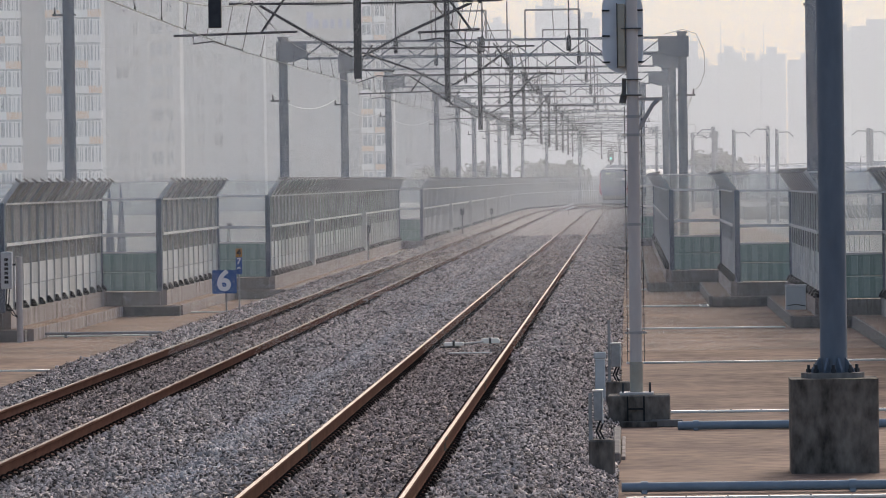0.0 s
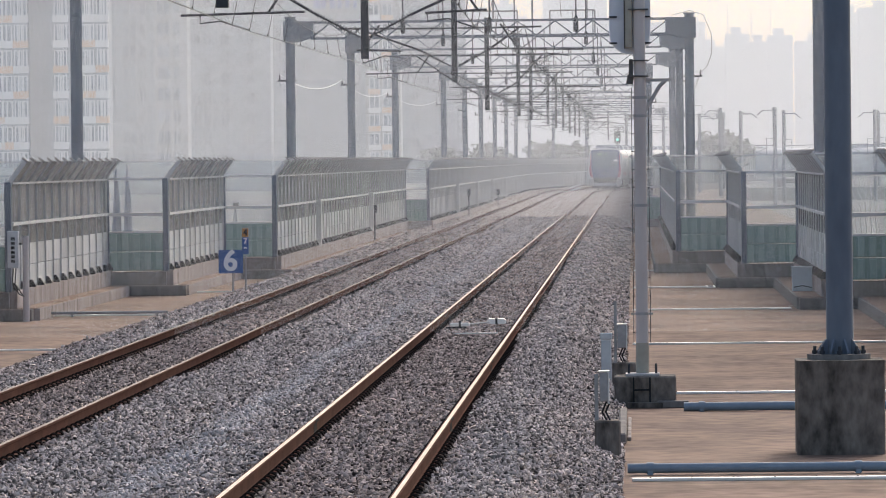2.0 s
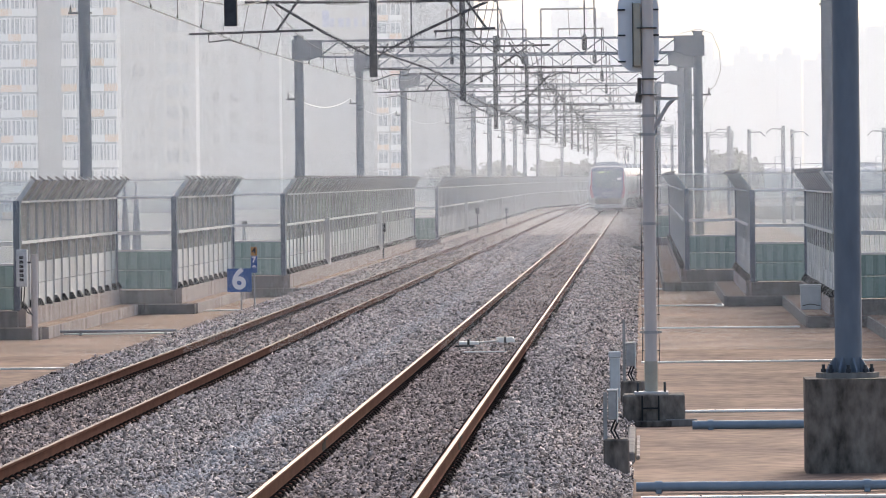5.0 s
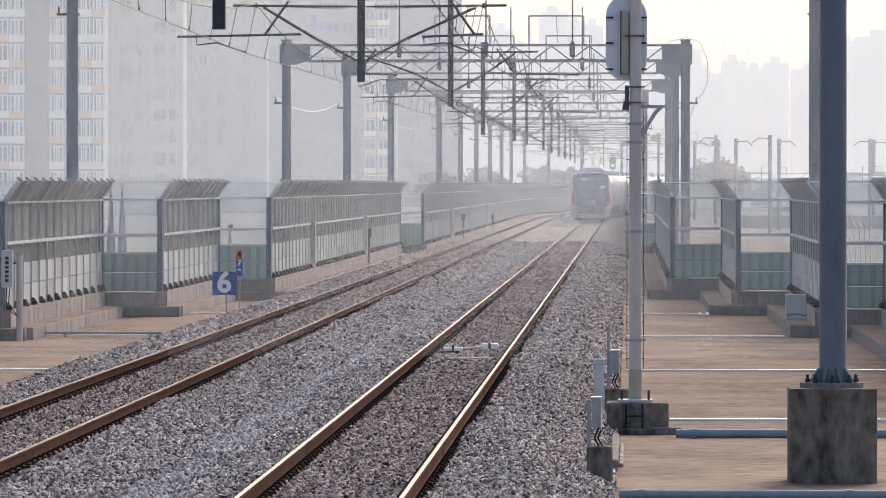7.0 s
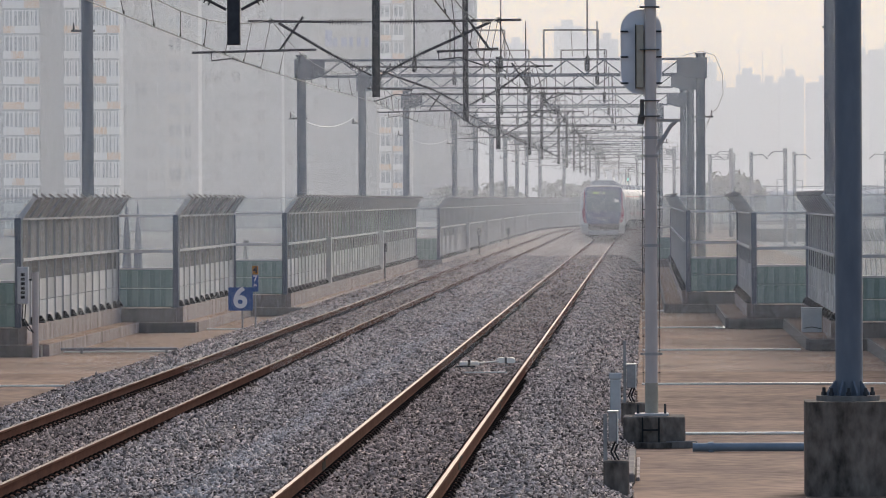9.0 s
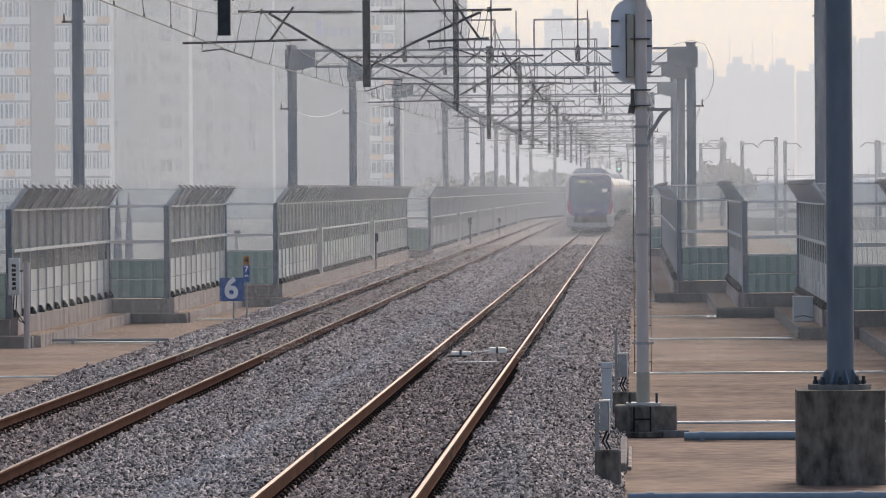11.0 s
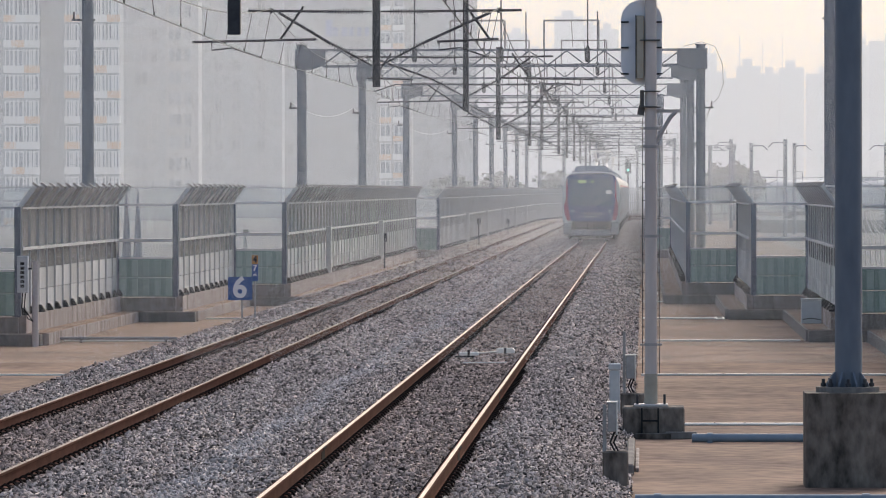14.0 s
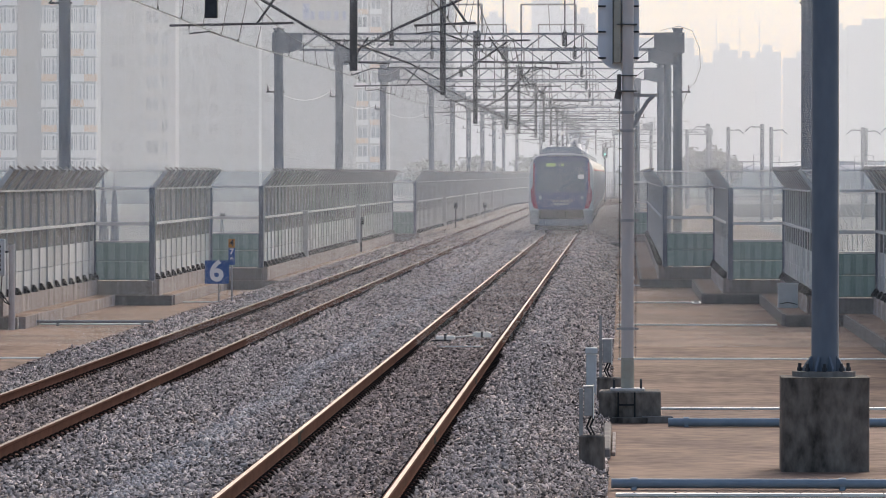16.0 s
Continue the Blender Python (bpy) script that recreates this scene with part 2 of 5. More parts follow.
# ---- mesh tools ----
class Solid:
    """Collects vertices and faces of simple solids."""

    def __init__(self):
        self.v, self.f = [], []

    def add(self, v, f):
        k = len(self.v)
        self.v += [tuple(p) for p in v]
        self.f += [tuple(i + k for i in q) for q in f]
        return self

    def box(self, x0, x1, y0, y1, z0, z1, ch=0.0):
        c = ((x0 + x1) / 2, (y0 + y1) / 2, (z0 + z1) / 2)
        h = (abs(x1 - x0) / 2, abs(y1 - y0) / 2, abs(z1 - z0) / 2)
        if ch <= 0:
            v = [(c[0] + a * h[0], c[1] + b * h[1], c[2] + d * h[2]) for a in (-1, 1) for b in (-1, 1) for d in (-1, 1)]
            return self.add(v, [(0, 1, 3, 2), (4, 6, 7, 5), (0, 4, 5, 1), (2, 3, 7, 6), (0, 2, 6, 4), (1, 5, 7, 3)])
        v, at = [], {}
        for a in (-1, 1):
            for b in (-1, 1):
                for d in (-1, 1):
                    for k in range(3):
                        at[a, b, d, k] = len(v)
                        s = [h[i] - (0 if i == k else ch) for i in range(3)]
                        v.append((c[0] + a * s[0], c[1] + b * s[1], c[2] + d * s[2]))
        f = []
        for s in (-1, 1):
            f.append([at[s, b, d, 0] for b, d in ((-1, -1), (1, -1), (1, 1), (-1, 1))][::s])
            f.append([at[a, s, d, 1] for a, d in ((-1, -1), (-1, 1), (1, 1), (1, -1))][::s])
            f.append([at[a, b, s, 2] for a, b in ((-1, -1), (1, -1), (1, 1), (-1, 1))][::s])
        for p in (-1, 1):
            for q in (-1, 1):
                f.append((at[p, q, -1, 0], at[p, q, 1, 0], at[p, q, 1, 1], at[p, q, -1, 1]))
                f.append((at[p, -1, q, 0], at[p, 1, q, 0], at[p, 1, q, 2], at[p, -1, q, 2]))
                f.append((at[-1, p, q, 1], at[1, p, q, 1], at[1, p, q, 2], at[-1, p, q, 2]))
                for r in (-1, 1):
                    f.append((at[p, q, r, 0], at[p, q, r, 1], at[p, q, r, 2]))
        return self.add(v, f)

    def tube(self, p0, p1, r, n=10, r2=None, caps=True):
        p0, p1 = Vector(p0), Vector(p1)
        r2 = r if r2 is None else r2
        d = (p1 - p0).normalized()
        u = d.cross(Vector((0, 0, 1)) if abs(d.z) < 0.9 else Vector((1, 0, 0))).normalized()
        w = d.cross(u)
        ring = [u * math.cos(2 * math.pi * i / n) + w * math.sin(2 * math.pi * i / n) for i in range(n)]
        v = [p0 + q * r for q in ring] + [p1 + q * r2 for q in ring]
        f = [(i, (i + 1) % n, n + (i + 1) % n, n + i) for i in range(n)]
        if caps:
            f += [tuple(range(n))[::-1], tuple(range(n, 2 * n))]
        return self.add(v, f)

    def path(self, pts, r, n=6):
        """One tube through all the points."""
        pts = [Vector(p) for p in pts]
        v = []
        for i, p in enumerate(pts):
            d = (pts[min(i + 1, len(pts) - 1)] - pts[max(i - 1, 0)]).normalized()
            u = d.cross(Vector((0, 0, 1)) if abs(d.z) < 0.9 else Vector((0, 1, 0))).normalized()
            w = d.cross(u)
            v += [p + (u * math.cos(2 * math.pi * k / n) + w * math.sin(2 * math.pi * k / n)) * r for k in range(n)]
        f = [(j * n + k, j * n + (k + 1) % n, j * n + n + (k + 1) % n, j * n + n + k) for j in range(len(pts) - 1) for k in range(n)]
        return self.add(v, f + [tuple(range(n))[::-1], tuple(range(len(v) - n, len(v)))])

    def prism(self, poly, y0, y1, axis="y"):
        """A polygon swept along an axis; the polygon is given in the other two axes, in order x, y, z."""
        n = len(poly)
        put = {"y": lambda p, s: (p[0], s, p[1]), "x": lambda p, s: (s, p[0], p[1]), "z": lambda p, s: (p[0], p[1], s)}[axis]
        v = [put(p, y0) for p in poly] + [put(p, y1) for p in poly]
        f = [(i, (i + 1) % n, n + (i + 1) % n, n + i) for i in range(n)]
        return self.add(v, f + [tuple(range(n))[::-1], tuple(range(n, 2 * n))])

    def mesh(self, name, material):
        me = bpy.data.meshes.new(name)
        me.from_pydata(self.v, [], self.f)
        me.materials.append(material)
        bm = bmesh.new()
        bm.from_mesh(me)
        bmesh.ops.recalc_face_normals(bm, faces=bm.faces)
        bm.to_mesh(me)
        bm.free()
        me.shade_smooth()
        me.set_sharp_from_angle(angle=radians(35))
        return me


def part(name, solid, material, parent=None, label="", kind=""):
    ob = new(name, solid.mesh(name, material) if isinstance(solid, Solid) else solid)
    if parent is not None:
        ob.parent = parent
    return tagged(ob, label=label, kind=kind)


def thing(name, x, y, z, label, category, group="", kind="", turn=0):
    ob = new(name)
    ob.empty_display_size = 0.2
    ob.matrix_world = pose(x, y, z, 0, 0, turn)
    return tagged(ob, label, category, group, kind)


def rounded(w, h, r, n=5, cx=0.0, cz=0.0):
    """A rectangle with round corners, as a polygon."""
    out = []
    for k, (sx, sz) in enumerate(((1, 1), (-1, 1), (-1, -1), (1, -1))):
        for i in range(n + 1):
            a = math.pi / 2 * (k + i / n)
            out.append((cx + sx * (w / 2 - r) + r * math.cos(a), cz + sz * (h / 2 - r) + r * math.sin(a)))
    return out


CURVE_Y, CURVE_R = 540.0, 1350.0


def bend(y):
    """How far the line has swung to the right at y."""
    return (y - CURVE_Y) ** 2 / (2 * CURVE_R) if y > CURVE_Y else 0.0


def heading(y):
    return -math.degrees(math.atan((y - CURVE_Y) / CURVE_R)) if y > CURVE_Y else 0.0


def letters(body, size, material, name, parent, x, y, z, label=""):
    """Flat raised characters that face the camera's end of the line."""
    cu = bpy.data.curves.new(name, "FONT")
    cu.body, cu.size, cu.extrude, cu.align_x, cu.align_y, cu.offset = body, size, 0.004, "CENTER", "CENTER", size * 0.03
    tmp = new("tmp", cu)
    bpy.context.view_layer.update()
    me = bpy.data.meshes.new_from_object(tmp.evaluated_get(bpy.context.evaluated_depsgraph_get()))
    bpy.data.objects.remove(tmp)
    me.materials.clear()
    me.materials.append(material)
    ob = new(name, me)
    ob.parent = parent
    ob.matrix_basis = pose(x, y, z, 90, 0, 0)
    return tagged(ob, label=label)

# ---- structure: ground, deck, ballast ----
TRACK_R, TRACK_L, RAIL = -2.82, -7.25, 0.65
GANTRY_Y = [73.6, 121.0, 163.0, 205.0, 248.5, 294.0, 332.0, 372.0, 411.0, 452.0, 493.0, 534.0, 575.0, 616.0, 657.0, 698.0]

g = Solid()
g.add([(-3000, -400, -0.6), (3000, -400, -0.6), (3000, 4500, -0.6), (-3000, 4500, -0.6)], [(0, 1, 2, 3)])
tagged(part("ground", g, M_GROUND), "dull grey-brown flat ground of the rail yard and town", "ground", kind="structure")

ys = [-6, 540] + [540 + 30 * i for i in range(1, 12)]
section = [(-18.0, -0.596), (9.0, -0.596), (9.0, 0.0), (-18.0, 0.0)]
v = [(x + bend(y), y, z) for y in ys for x, z in section]
deck = Solid().add(v, [(j * 4 + i, j * 4 + (i + 1) % 4, j * 4 + 4 + (i + 1) % 4, j * 4 + 4 + i) for j in range(len(ys) - 1) for i in range(4)] + [(0, 1, 2, 3), tuple(range(len(v) - 4, len(v)))])
tagged(part("deck", deck, M_SLAB), "brown weathered concrete deck of the viaduct beside the tracks", "deck", kind="structure")

# the ballast bed, with a shallow trough between the tracks
BED = [(-10.55, 0.002), (-9.55, 0.40), (-8.9, 0.47), (-5.7, 0.47), (-5.05, 0.40), (-4.4, 0.47), (-1.15, 0.47), (-0.22, 0.002)]


def bed_z(x):
    return float(np.interp(x, [p[0] for p in BED], [p[1] for p in BED]))


bed = Solid()
ys = list(range(40, 541, 20)) + list(range(555, 870, 15))
v = [(x + bend(y), y, z) for y in ys for x, z in BED]
k = len(BED)
bed.add(v, [(j * k + i, j * k + i + 1, j * k + k + i + 1, j * k + k + i) for j in range(len(ys) - 1) for i in range(k - 1)])
tagged(part("ballast_bed", bed, M_BED), "grey crushed granite ballast under both tracks", "ballast", kind="structure")


def stones(name, y0, y1, count, size, seed, lot="grey"):
    """Loose angular stones over the bed, each a squashed, turned octahedron."""
    rng = np.random.default_rng(seed)
    x = rng.uniform(-10.55, -0.15, count)
    y = y0 + (y1 - y0) * rng.uniform(0, 1, count) ** 1.25
    z = np.interp(x, [p[0] for p in BED], [p[1] for p in BED])
    hump = 0.03 * np.sin(x * 1.7 + y * 0.23) + 0.02 * np.sin(x * 3.1 - y * 0.41)
    near = np.minimum.reduce([np.abs(x - TRACK_R - 0.75), np.abs(x - TRACK_R + 0.75), np.abs(x - TRACK_L - 0.75), np.abs(x - TRACK_L + 0.75)])
    inside = (np.abs(x - TRACK_R) < 0.95 + rng.normal(0, 0.12, count)) | (np.abs(x - TRACK_L) < 0.95 + rng.normal(0, 0.12, count))
    inside |= x < -9.15 + rng.normal(0, 0.25, count)
    dusty = np.abs(x + 4.68 + 0.08 * np.sin(y * 0.35)) < 0.17 + rng.normal(0, 0.13, count)
    rusty = lot == "rusty"
    keep = (near > 0.11) & {"rusty": inside, "dusty": dusty & ~inside, "grey": ~inside & ~dusty}[lot]
    x, y, z, hump, near = x[keep], y[keep], z[keep], hump[keep], near[keep]
    n = len(x)
    z = z + (np.where(x < -8.6, 0.015, 0.0) if rusty else np.maximum(hump, -0.01) + 0.02)
    s = size * rng.uniform(0.55, 1.25, (n, 1, 1))
    base = np.array([(1, 0, 0), (-1, 0, 0), (0, 1, 0), (0, -1, 0), (0, 0, 1), (0, 0, -1)], float)
    pts = base[None] * rng.uniform(0.55, 1.2, (n, 6, 1)) * np.array((1.35, 1.3, 0.44)) + rng.uniform(-0.25, 0.25, (n, 6, 3))
    q = rng.normal(size=(n, 4)) * np.array((1.0, 0.42, 0.42, 1.0))
    q /= np.linalg.norm(q, axis=1)[:, None]
    w, a, b, c = q.T
    rot = np.stack([1 - 2 * (b * b + c * c), 2 * (a * b - c * w), 2 * (a * c + b * w), 2 * (a * b + c * w), 1 - 2 * (a * a + c * c), 2 * (b * c - a * w),
                    2 * (a * c - b * w), 2 * (b * c + a * w), 1 - 2 * (a * a + b * b)], 1).reshape(n, 3, 3)
    pts = np.einsum("nij,nkj->nki", rot, pts) * s * 0.5 + np.stack([x, y, z + rng.uniform(-0.008, 0.02, n)], 1)[:, None]
    tri = np.array([(0, 2, 4), (2, 1, 4), (1, 3, 4), (3, 0, 4), (2, 0, 5), (1, 2, 5), (3, 1, 5), (0, 3, 5)])
    faces = (tri[None] + 6 * np.arange(n)[:, None, None]).reshape(-1, 3)
    me = bpy.data.meshes.new(name)
    me.vertices.add(6 * n)
    me.vertices.foreach_set("co", pts.astype(np.float32).ravel())
    me.loops.add(len(faces) * 3)
    me.loops.foreach_set("vertex_index", faces.astype(np.int32).ravel())
    me.polygons.add(len(faces))
    me.polygons.foreach_set("loop_start", np.arange(0, len(faces) * 3, 3, dtype=np.int32))
    me.update(calc_edges=True)
    me.materials.append({"rusty": M_STONERUST, "dusty": M_STONEPALE, "grey": M_STONE}[lot])
    label = {"rusty": "loose angular rust-brown ballast stones between the rails", "dusty": "pale dusty band of ballast stones between the tracks", "grey": "loose angular grey granite ballast stones round the tracks"}[lot]
    return tagged(new(name, me), label, "ballast", kind="stuff")


for lot in ("grey", "rusty", "dusty"):
    stones("ballast_stones", 54, 104, 175000, 0.056, 3, lot)
    stones("ballast_stones", 104, 190, 95000, 0.078, 4, lot)
    stones("ballast_stones", 190, 330, 48000, 0.12, 5, lot)

# ---- tracks ----
RAIL_FOOT = [(-0.07, 0.0), (0.07, 0.0), (0.07, 0.014), (0.012, 0.03), (0.012, 0.125), (0.034, 0.138), (0.034, 0.162), (-0.034, 0.162), (-0.034, 0.138), (-0.012, 0.125), (-0.012, 0.03), (-0.07, 0.014)]
RAIL_HEAD = [(-0.020, 0.1625), (0.020, 0.1625), (0.016, 0.169), (-0.016, 0.169)]


def along(poly, x, z, ys):
    s = Solid()
    n = len(poly)
    v = [(x + px + bend(y), y, z + pz) for y in ys for px, pz in poly]
    f = [(j * n + i, j * n + (i + 1) % n, j * n + n + (i + 1) % n, j * n + n + i) for j in range(len(ys) - 1) for i in range(n)]
    return s.add(v, f + [tuple(range(n))[::-1], tuple(range(len(v) - n, len(v)))])


sleeper_me = Solid()
sleeper_me.prism([(-1.2, 0.0), (1.2, 0.0), (1.2, 0.165), (1.13, 0.185), (0.5, 0.185), (0.4, 0.165), (-0.4, 0.165), (-0.5, 0.185), (-1.13, 0.185), (-1.2, 0.165)], -0.12, 0.12)
sleeper_me = sleeper_me.mesh("sleeper", M_SLEEPER)


def clip_pair(s, x, y, z):
    """A coiled spring clip and its shoulder on each side of a rail."""
    for d in (-1, 1):
        s.box(x + d * 0.075, x + d * 0.125, y - 0.065, y + 0.065, z - 0.02, z + 0.03)
        for e in (-1, 1):
            pts = [(x + d * 0.045, y + e * 0.05, z + 0.032), (x + d * 0.08, y + e * 0.055, z + 0.065), (x + d * 0.12, y + e * 0.05, z + 0.055), (x + d * 0.145, y + e * 0.03, z + 0.01)]
            s.path(pts, 0.011, 5)


for x, what in ((TRACK_R, "right of way"), (TRACK_L, "second")):
    track = thing("railway_track", x, 0, 0, "rusty steel rails with worn bright heads on concrete sleepers in ballast", "railway track", "railway tracks")
    ys = [40, 540] + list(range(555, 870, 15))
    for dx in (-0.7525, 0.7525):
        rail = part("rail", along(RAIL_FOOT, dx, RAIL - 0.17, ys), M_RAILSIDE, track)
        part("running_surface", along(RAIL_HEAD, dx, RAIL - 0.17, ys), M_RAILTOP if x == TRACK_R else M_RAILDULL, rail, "bright worn running surface")
    far_sleepers, fast = Solid(), Solid()
    for i in range(420):
        y = 46 + 0.6 * i
        if i < 150:
            sl = new("sleeper", sleeper_me)
            sl.parent = track
            sl.location = (0, y, RAIL - 0.17 - 0.185)
        elif i < 330:
            far_sleepers.box(-1.2, 1.2, y - 0.12, y + 0.12, RAIL - 0.355, RAIL - 0.171)
        if i < 300:
            for dx in (-0.7525, 0.7525):
                clip_pair(fast, dx, y, RAIL - 0.17)
    part("sleepers", far_sleepers, M_SLEEPER, track, "concrete sleepers further along the line", "stuff")
    for dx, y in ((0.7525, 68.9), (0.7525, 88.5), (-0.7525, 68.9), (0.7525, 124.0)) if x == TRACK_R else ((0.7525, 146.0),):
        j = Solid().prism([(dx + p * 1.12, RAIL - 0.17 + q * 1.012) for p, q in RAIL_FOOT], y - 0.35, y + 0.35)
        part("insulated_joint", j, M_CLIP, track, "dark insulated rail joint")
    part("rail_clips", fast, M_CLIP, track, "black coiled spring clips holding the rails", "stuff")

# ---- parapet ledges with their low steps, noise barriers ----
# stretches of barrier: the side's sign, x of the barrier, x of the ledge's front, from y, to y
RUNS = [
    (-1, -15.7, -15.25, 96.0, 139.5), (-1, -14.05, -13.38, 139.5, 165.0), (-1, -12.42, -11.84, 165.0, 187.5), (-1, -10.82, -10.36, 187.5, 293.0), (-1, -9.66, -9.30, 293.0, 760.0),
    (1, 5.95, 5.1, 96.0, 143.0), (1, 4.45, 3.72, 143.0, 167.5), (1, 2.93, 2.18, 167.5, 190.5), (1, 1.33, 0.60, 190.5, 292.0), (1, 0.22, -0.1, 292.0, 760.0),
]
LEDGE, WALL_Z = 0.27, 0.68


def post_solid(side, n=1):
    """An H-section post with a bent head that leans over the track, and its foot bracket."""
    h, w, t = (0.064 if side < 0 else 0.05), 0.056, 0.008
    ring = [(-h, -w), (h, -w), (h, -w + t), (t, -w + t), (t, w - t), (h, w - t), (h, w), (-h, w), (-h, w - t), (-t, w - t), (-t, -w + t), (-h, -w + t)]
    v = [(x + lean, y, z) for lean, z in ((0.0, WALL_Z), (0.0, 3.10), (-side * 0.36, 3.60)) for x, y in ring]
    k = len(ring)
    f = [(j * k + i, j * k + (i + 1) % k, j * k + k + (i + 1) % k, j * k + k + i) for j in range(2) for i in range(k)]
    return Solid().add(v, f + [tuple(range(k))[::-1], tuple(range(2 * k, 3 * k))])


def cap_solid(side):
    s = Solid()
    # a plate square across the leaning head
    s.prism([(-side * (0.36 + a), 3.612 + b) for a, b in ((-0.070, 0.030), (-0.040, 0.070), (0.090, -0.028), (0.060, -0.068))], -0.07, 0.07)
    return s


def foot_solid(side):
    s = Solid()
    s.prism([(-side * 0.06, WALL_Z + 0.002), (-side * 0.20, WALL_Z + 0.002), (-side * 0.20, WALL_Z + 0.05), (-side * 0.12, WALL_Z + 0.17), (-side * 0.06, WALL_Z + 0.17)], -0.12, 0.12)
    return s


def bay(side, y, far=False):
    """One two-metre bay of sheets between posts, as solids by kind."""
    a, b = y + 0.07, y + 1.93
    return {
        "white_panel": [Solid().box(-0.035, 0.035, a, b, WALL_Z + 0.03 + 0.5 * i, WALL_Z + 0.03 + 0.485 + 0.5 * i, 0.008) for i in (0, 1)],
        "louvre_panel": [Solid().box(-0.03, 0.03, a, b, 1.70, 2.13, 0.006)],
        "smoky_sheet": [Solid().box(-0.012, 0.012, a, b, 2.22, 3.09)],
        "tilted_sheet": [Solid().prism([(-0.012, 3.10), (0.012, 3.10), (0.012 - side * 0.35, 3.58), (-0.012 - side * 0.35, 3.58)], a, b)],
    }


PANEL_MATS = {"white_panel": M_WHITE, "louvre_panel": M_MESH, "smoky_sheet": M_PANEL, "tilted_sheet": M_TILT}
SHARED = {}
for side in (-1, 1):
    SHARED[side, "post"] = post_solid(side).mesh("post", M_POST)
    SHARED[side, "end_cap"] = cap_solid(side).mesh("end_cap", M_CAP)
    SHARED[side, "foot"] = foot_solid(side).mesh("foot_bracket", M_BLACK)
    for key, items in bay(side, 0).items():
        SHARED[side, key] = [s.mesh(key, PANEL_MATS[key]) for s in items]


def merged(target, me, m):
    target.add([m @ v.co for v in me.vertices], [tuple(p.vertices) for p in me.polygons])


def barrier_run(side, x, front, y0, y1):
    group = "noise barrier stretches"
    b = thing("noise_barrier", x, y0, 0, "steel-posted noise barrier with smoky sheets above white panels", "noise barrier", group)
    n = int(round((y1 - y0) / 2))
    near = min(n, 30 if y0 < 250 else 12)
    ys = [y0, y1] if y1 < 540 else [y0, 540] + list(range(555, int(y1) + 1, 15))
    wall = Solid()
    ledge = Solid()
    for p, q in zip(ys, ys[1:]):
        for s, xa, xb, za, zb in ((wall, x - 0.16, x + 0.16, 0.0, WALL_Z), (ledge, min(front, x - side * 0.162), max(front, x - side * 0.162), 0.0, LEDGE)):
            v = [(xx + bend(y) - x, y - y0, z) for y in (p, q) for xx in (xa, xb) for z in (za, zb)]
            s.add(v, [(0, 1, 3, 2), (4, 6, 7, 5), (0, 4, 5, 1), (2, 3, 7, 6), (0, 2, 6, 4), (1, 5, 7, 3)])
    part("base_wall", wall, M_WALL, b, "stained pale concrete base wall")
    part("ledge", ledge, M_WALL if side < 0 else M_CONC, b, "low concrete ledge in front of the wall")
    top = Solid()
    for p, q in zip(ys, ys[1:]):
        xa, xb = min(front + side * 0.06, x - side * 0.166), max(front + side * 0.06, x - side * 0.166)
        v = [(xx + bend(y) - x, y - y0, z) for y in (p, q) for xx in (xa, xb) for z in (LEDGE, LEDGE + 0.006)]
        top.add(v, [(0, 1, 3, 2), (4, 6, 7, 5), (0, 4, 5, 1), (2, 3, 7, 6), (0, 2, 6, 4), (1, 5, 7, 3)])
    part("ledge_top", top, M_SLAB, b, "brown weathered top of the ledge")
    rail = Solid()
    for p, q in zip(ys, ys[1:]):
        for z0, z1, d in ((2.14, 2.21, 0.085), (3.07, 3.115, 0.083)):
            v = [(xx + bend(y), y - y0, z) for y in (p, q) for xx in (-side * d - 0.012, -side * d + 0.012) for z in (z0, z1)]
            rail.add(v, [(0, 1, 3, 2), (4, 6, 7, 5), (0, 4, 5, 1), (2, 3, 7, 6), (0, 2, 6, 4), (1, 5, 7, 3)])
    part("mid_rail", rail, M_POST, b, "pale aluminium rail along the posts")
    rest = {}
    for i in range(n + 1):
        y = 2.0 * i
        shift = bend(y0 + y)
        items = [("post", SHARED[side, "post"], M_POST), ("end_cap", SHARED[side, "end_cap"], M_CAP), ("foot_bracket", SHARED[side, "foot"], M_BLACK)]
        if i < n:
            items += [(key, me, PANEL_MATS[key]) for key in PANEL_MATS for me in SHARED[side, key]]
        for name, me, material in items:
            yy = min(max(y, 0.08), y1 - y0 - 0.08) if name in ("post", "end_cap", "foot_bracket") else y
            if i < near:
                o = new(name, me)
                o.parent = b
                o.location = (shift, yy, 0)
            else:
                merged(rest.setdefault(name, (Solid(), material))[0], me, Matrix.Translation((shift, yy, 0)))
    plural = {"post": "posts", "end_cap": "end_caps", "foot_bracket": "foot_brackets", "white_panel": "white_panels", "louvre_panel": "louvre_panels", "smoky_sheet": "smoky_sheets", "tilted_sheet": "tilted_sheets"}
    for name, (s, material) in rest.items():
        part(plural[name], s, material, b, kind="stuff")
    # thick upright every 42 m
    for yk in (210, 252, 335, 377, 418, 460, 502):
        if y0 < yk < y1 and side < 0:
            part("stiffener", Solid().box(0.08, 0.26, yk - y0 - 0.22, yk - y0 + 0.22, WALL_Z, 2.25, 0.01), M_POST, b)
    return b


for run in RUNS:
    barrier_run(*run)


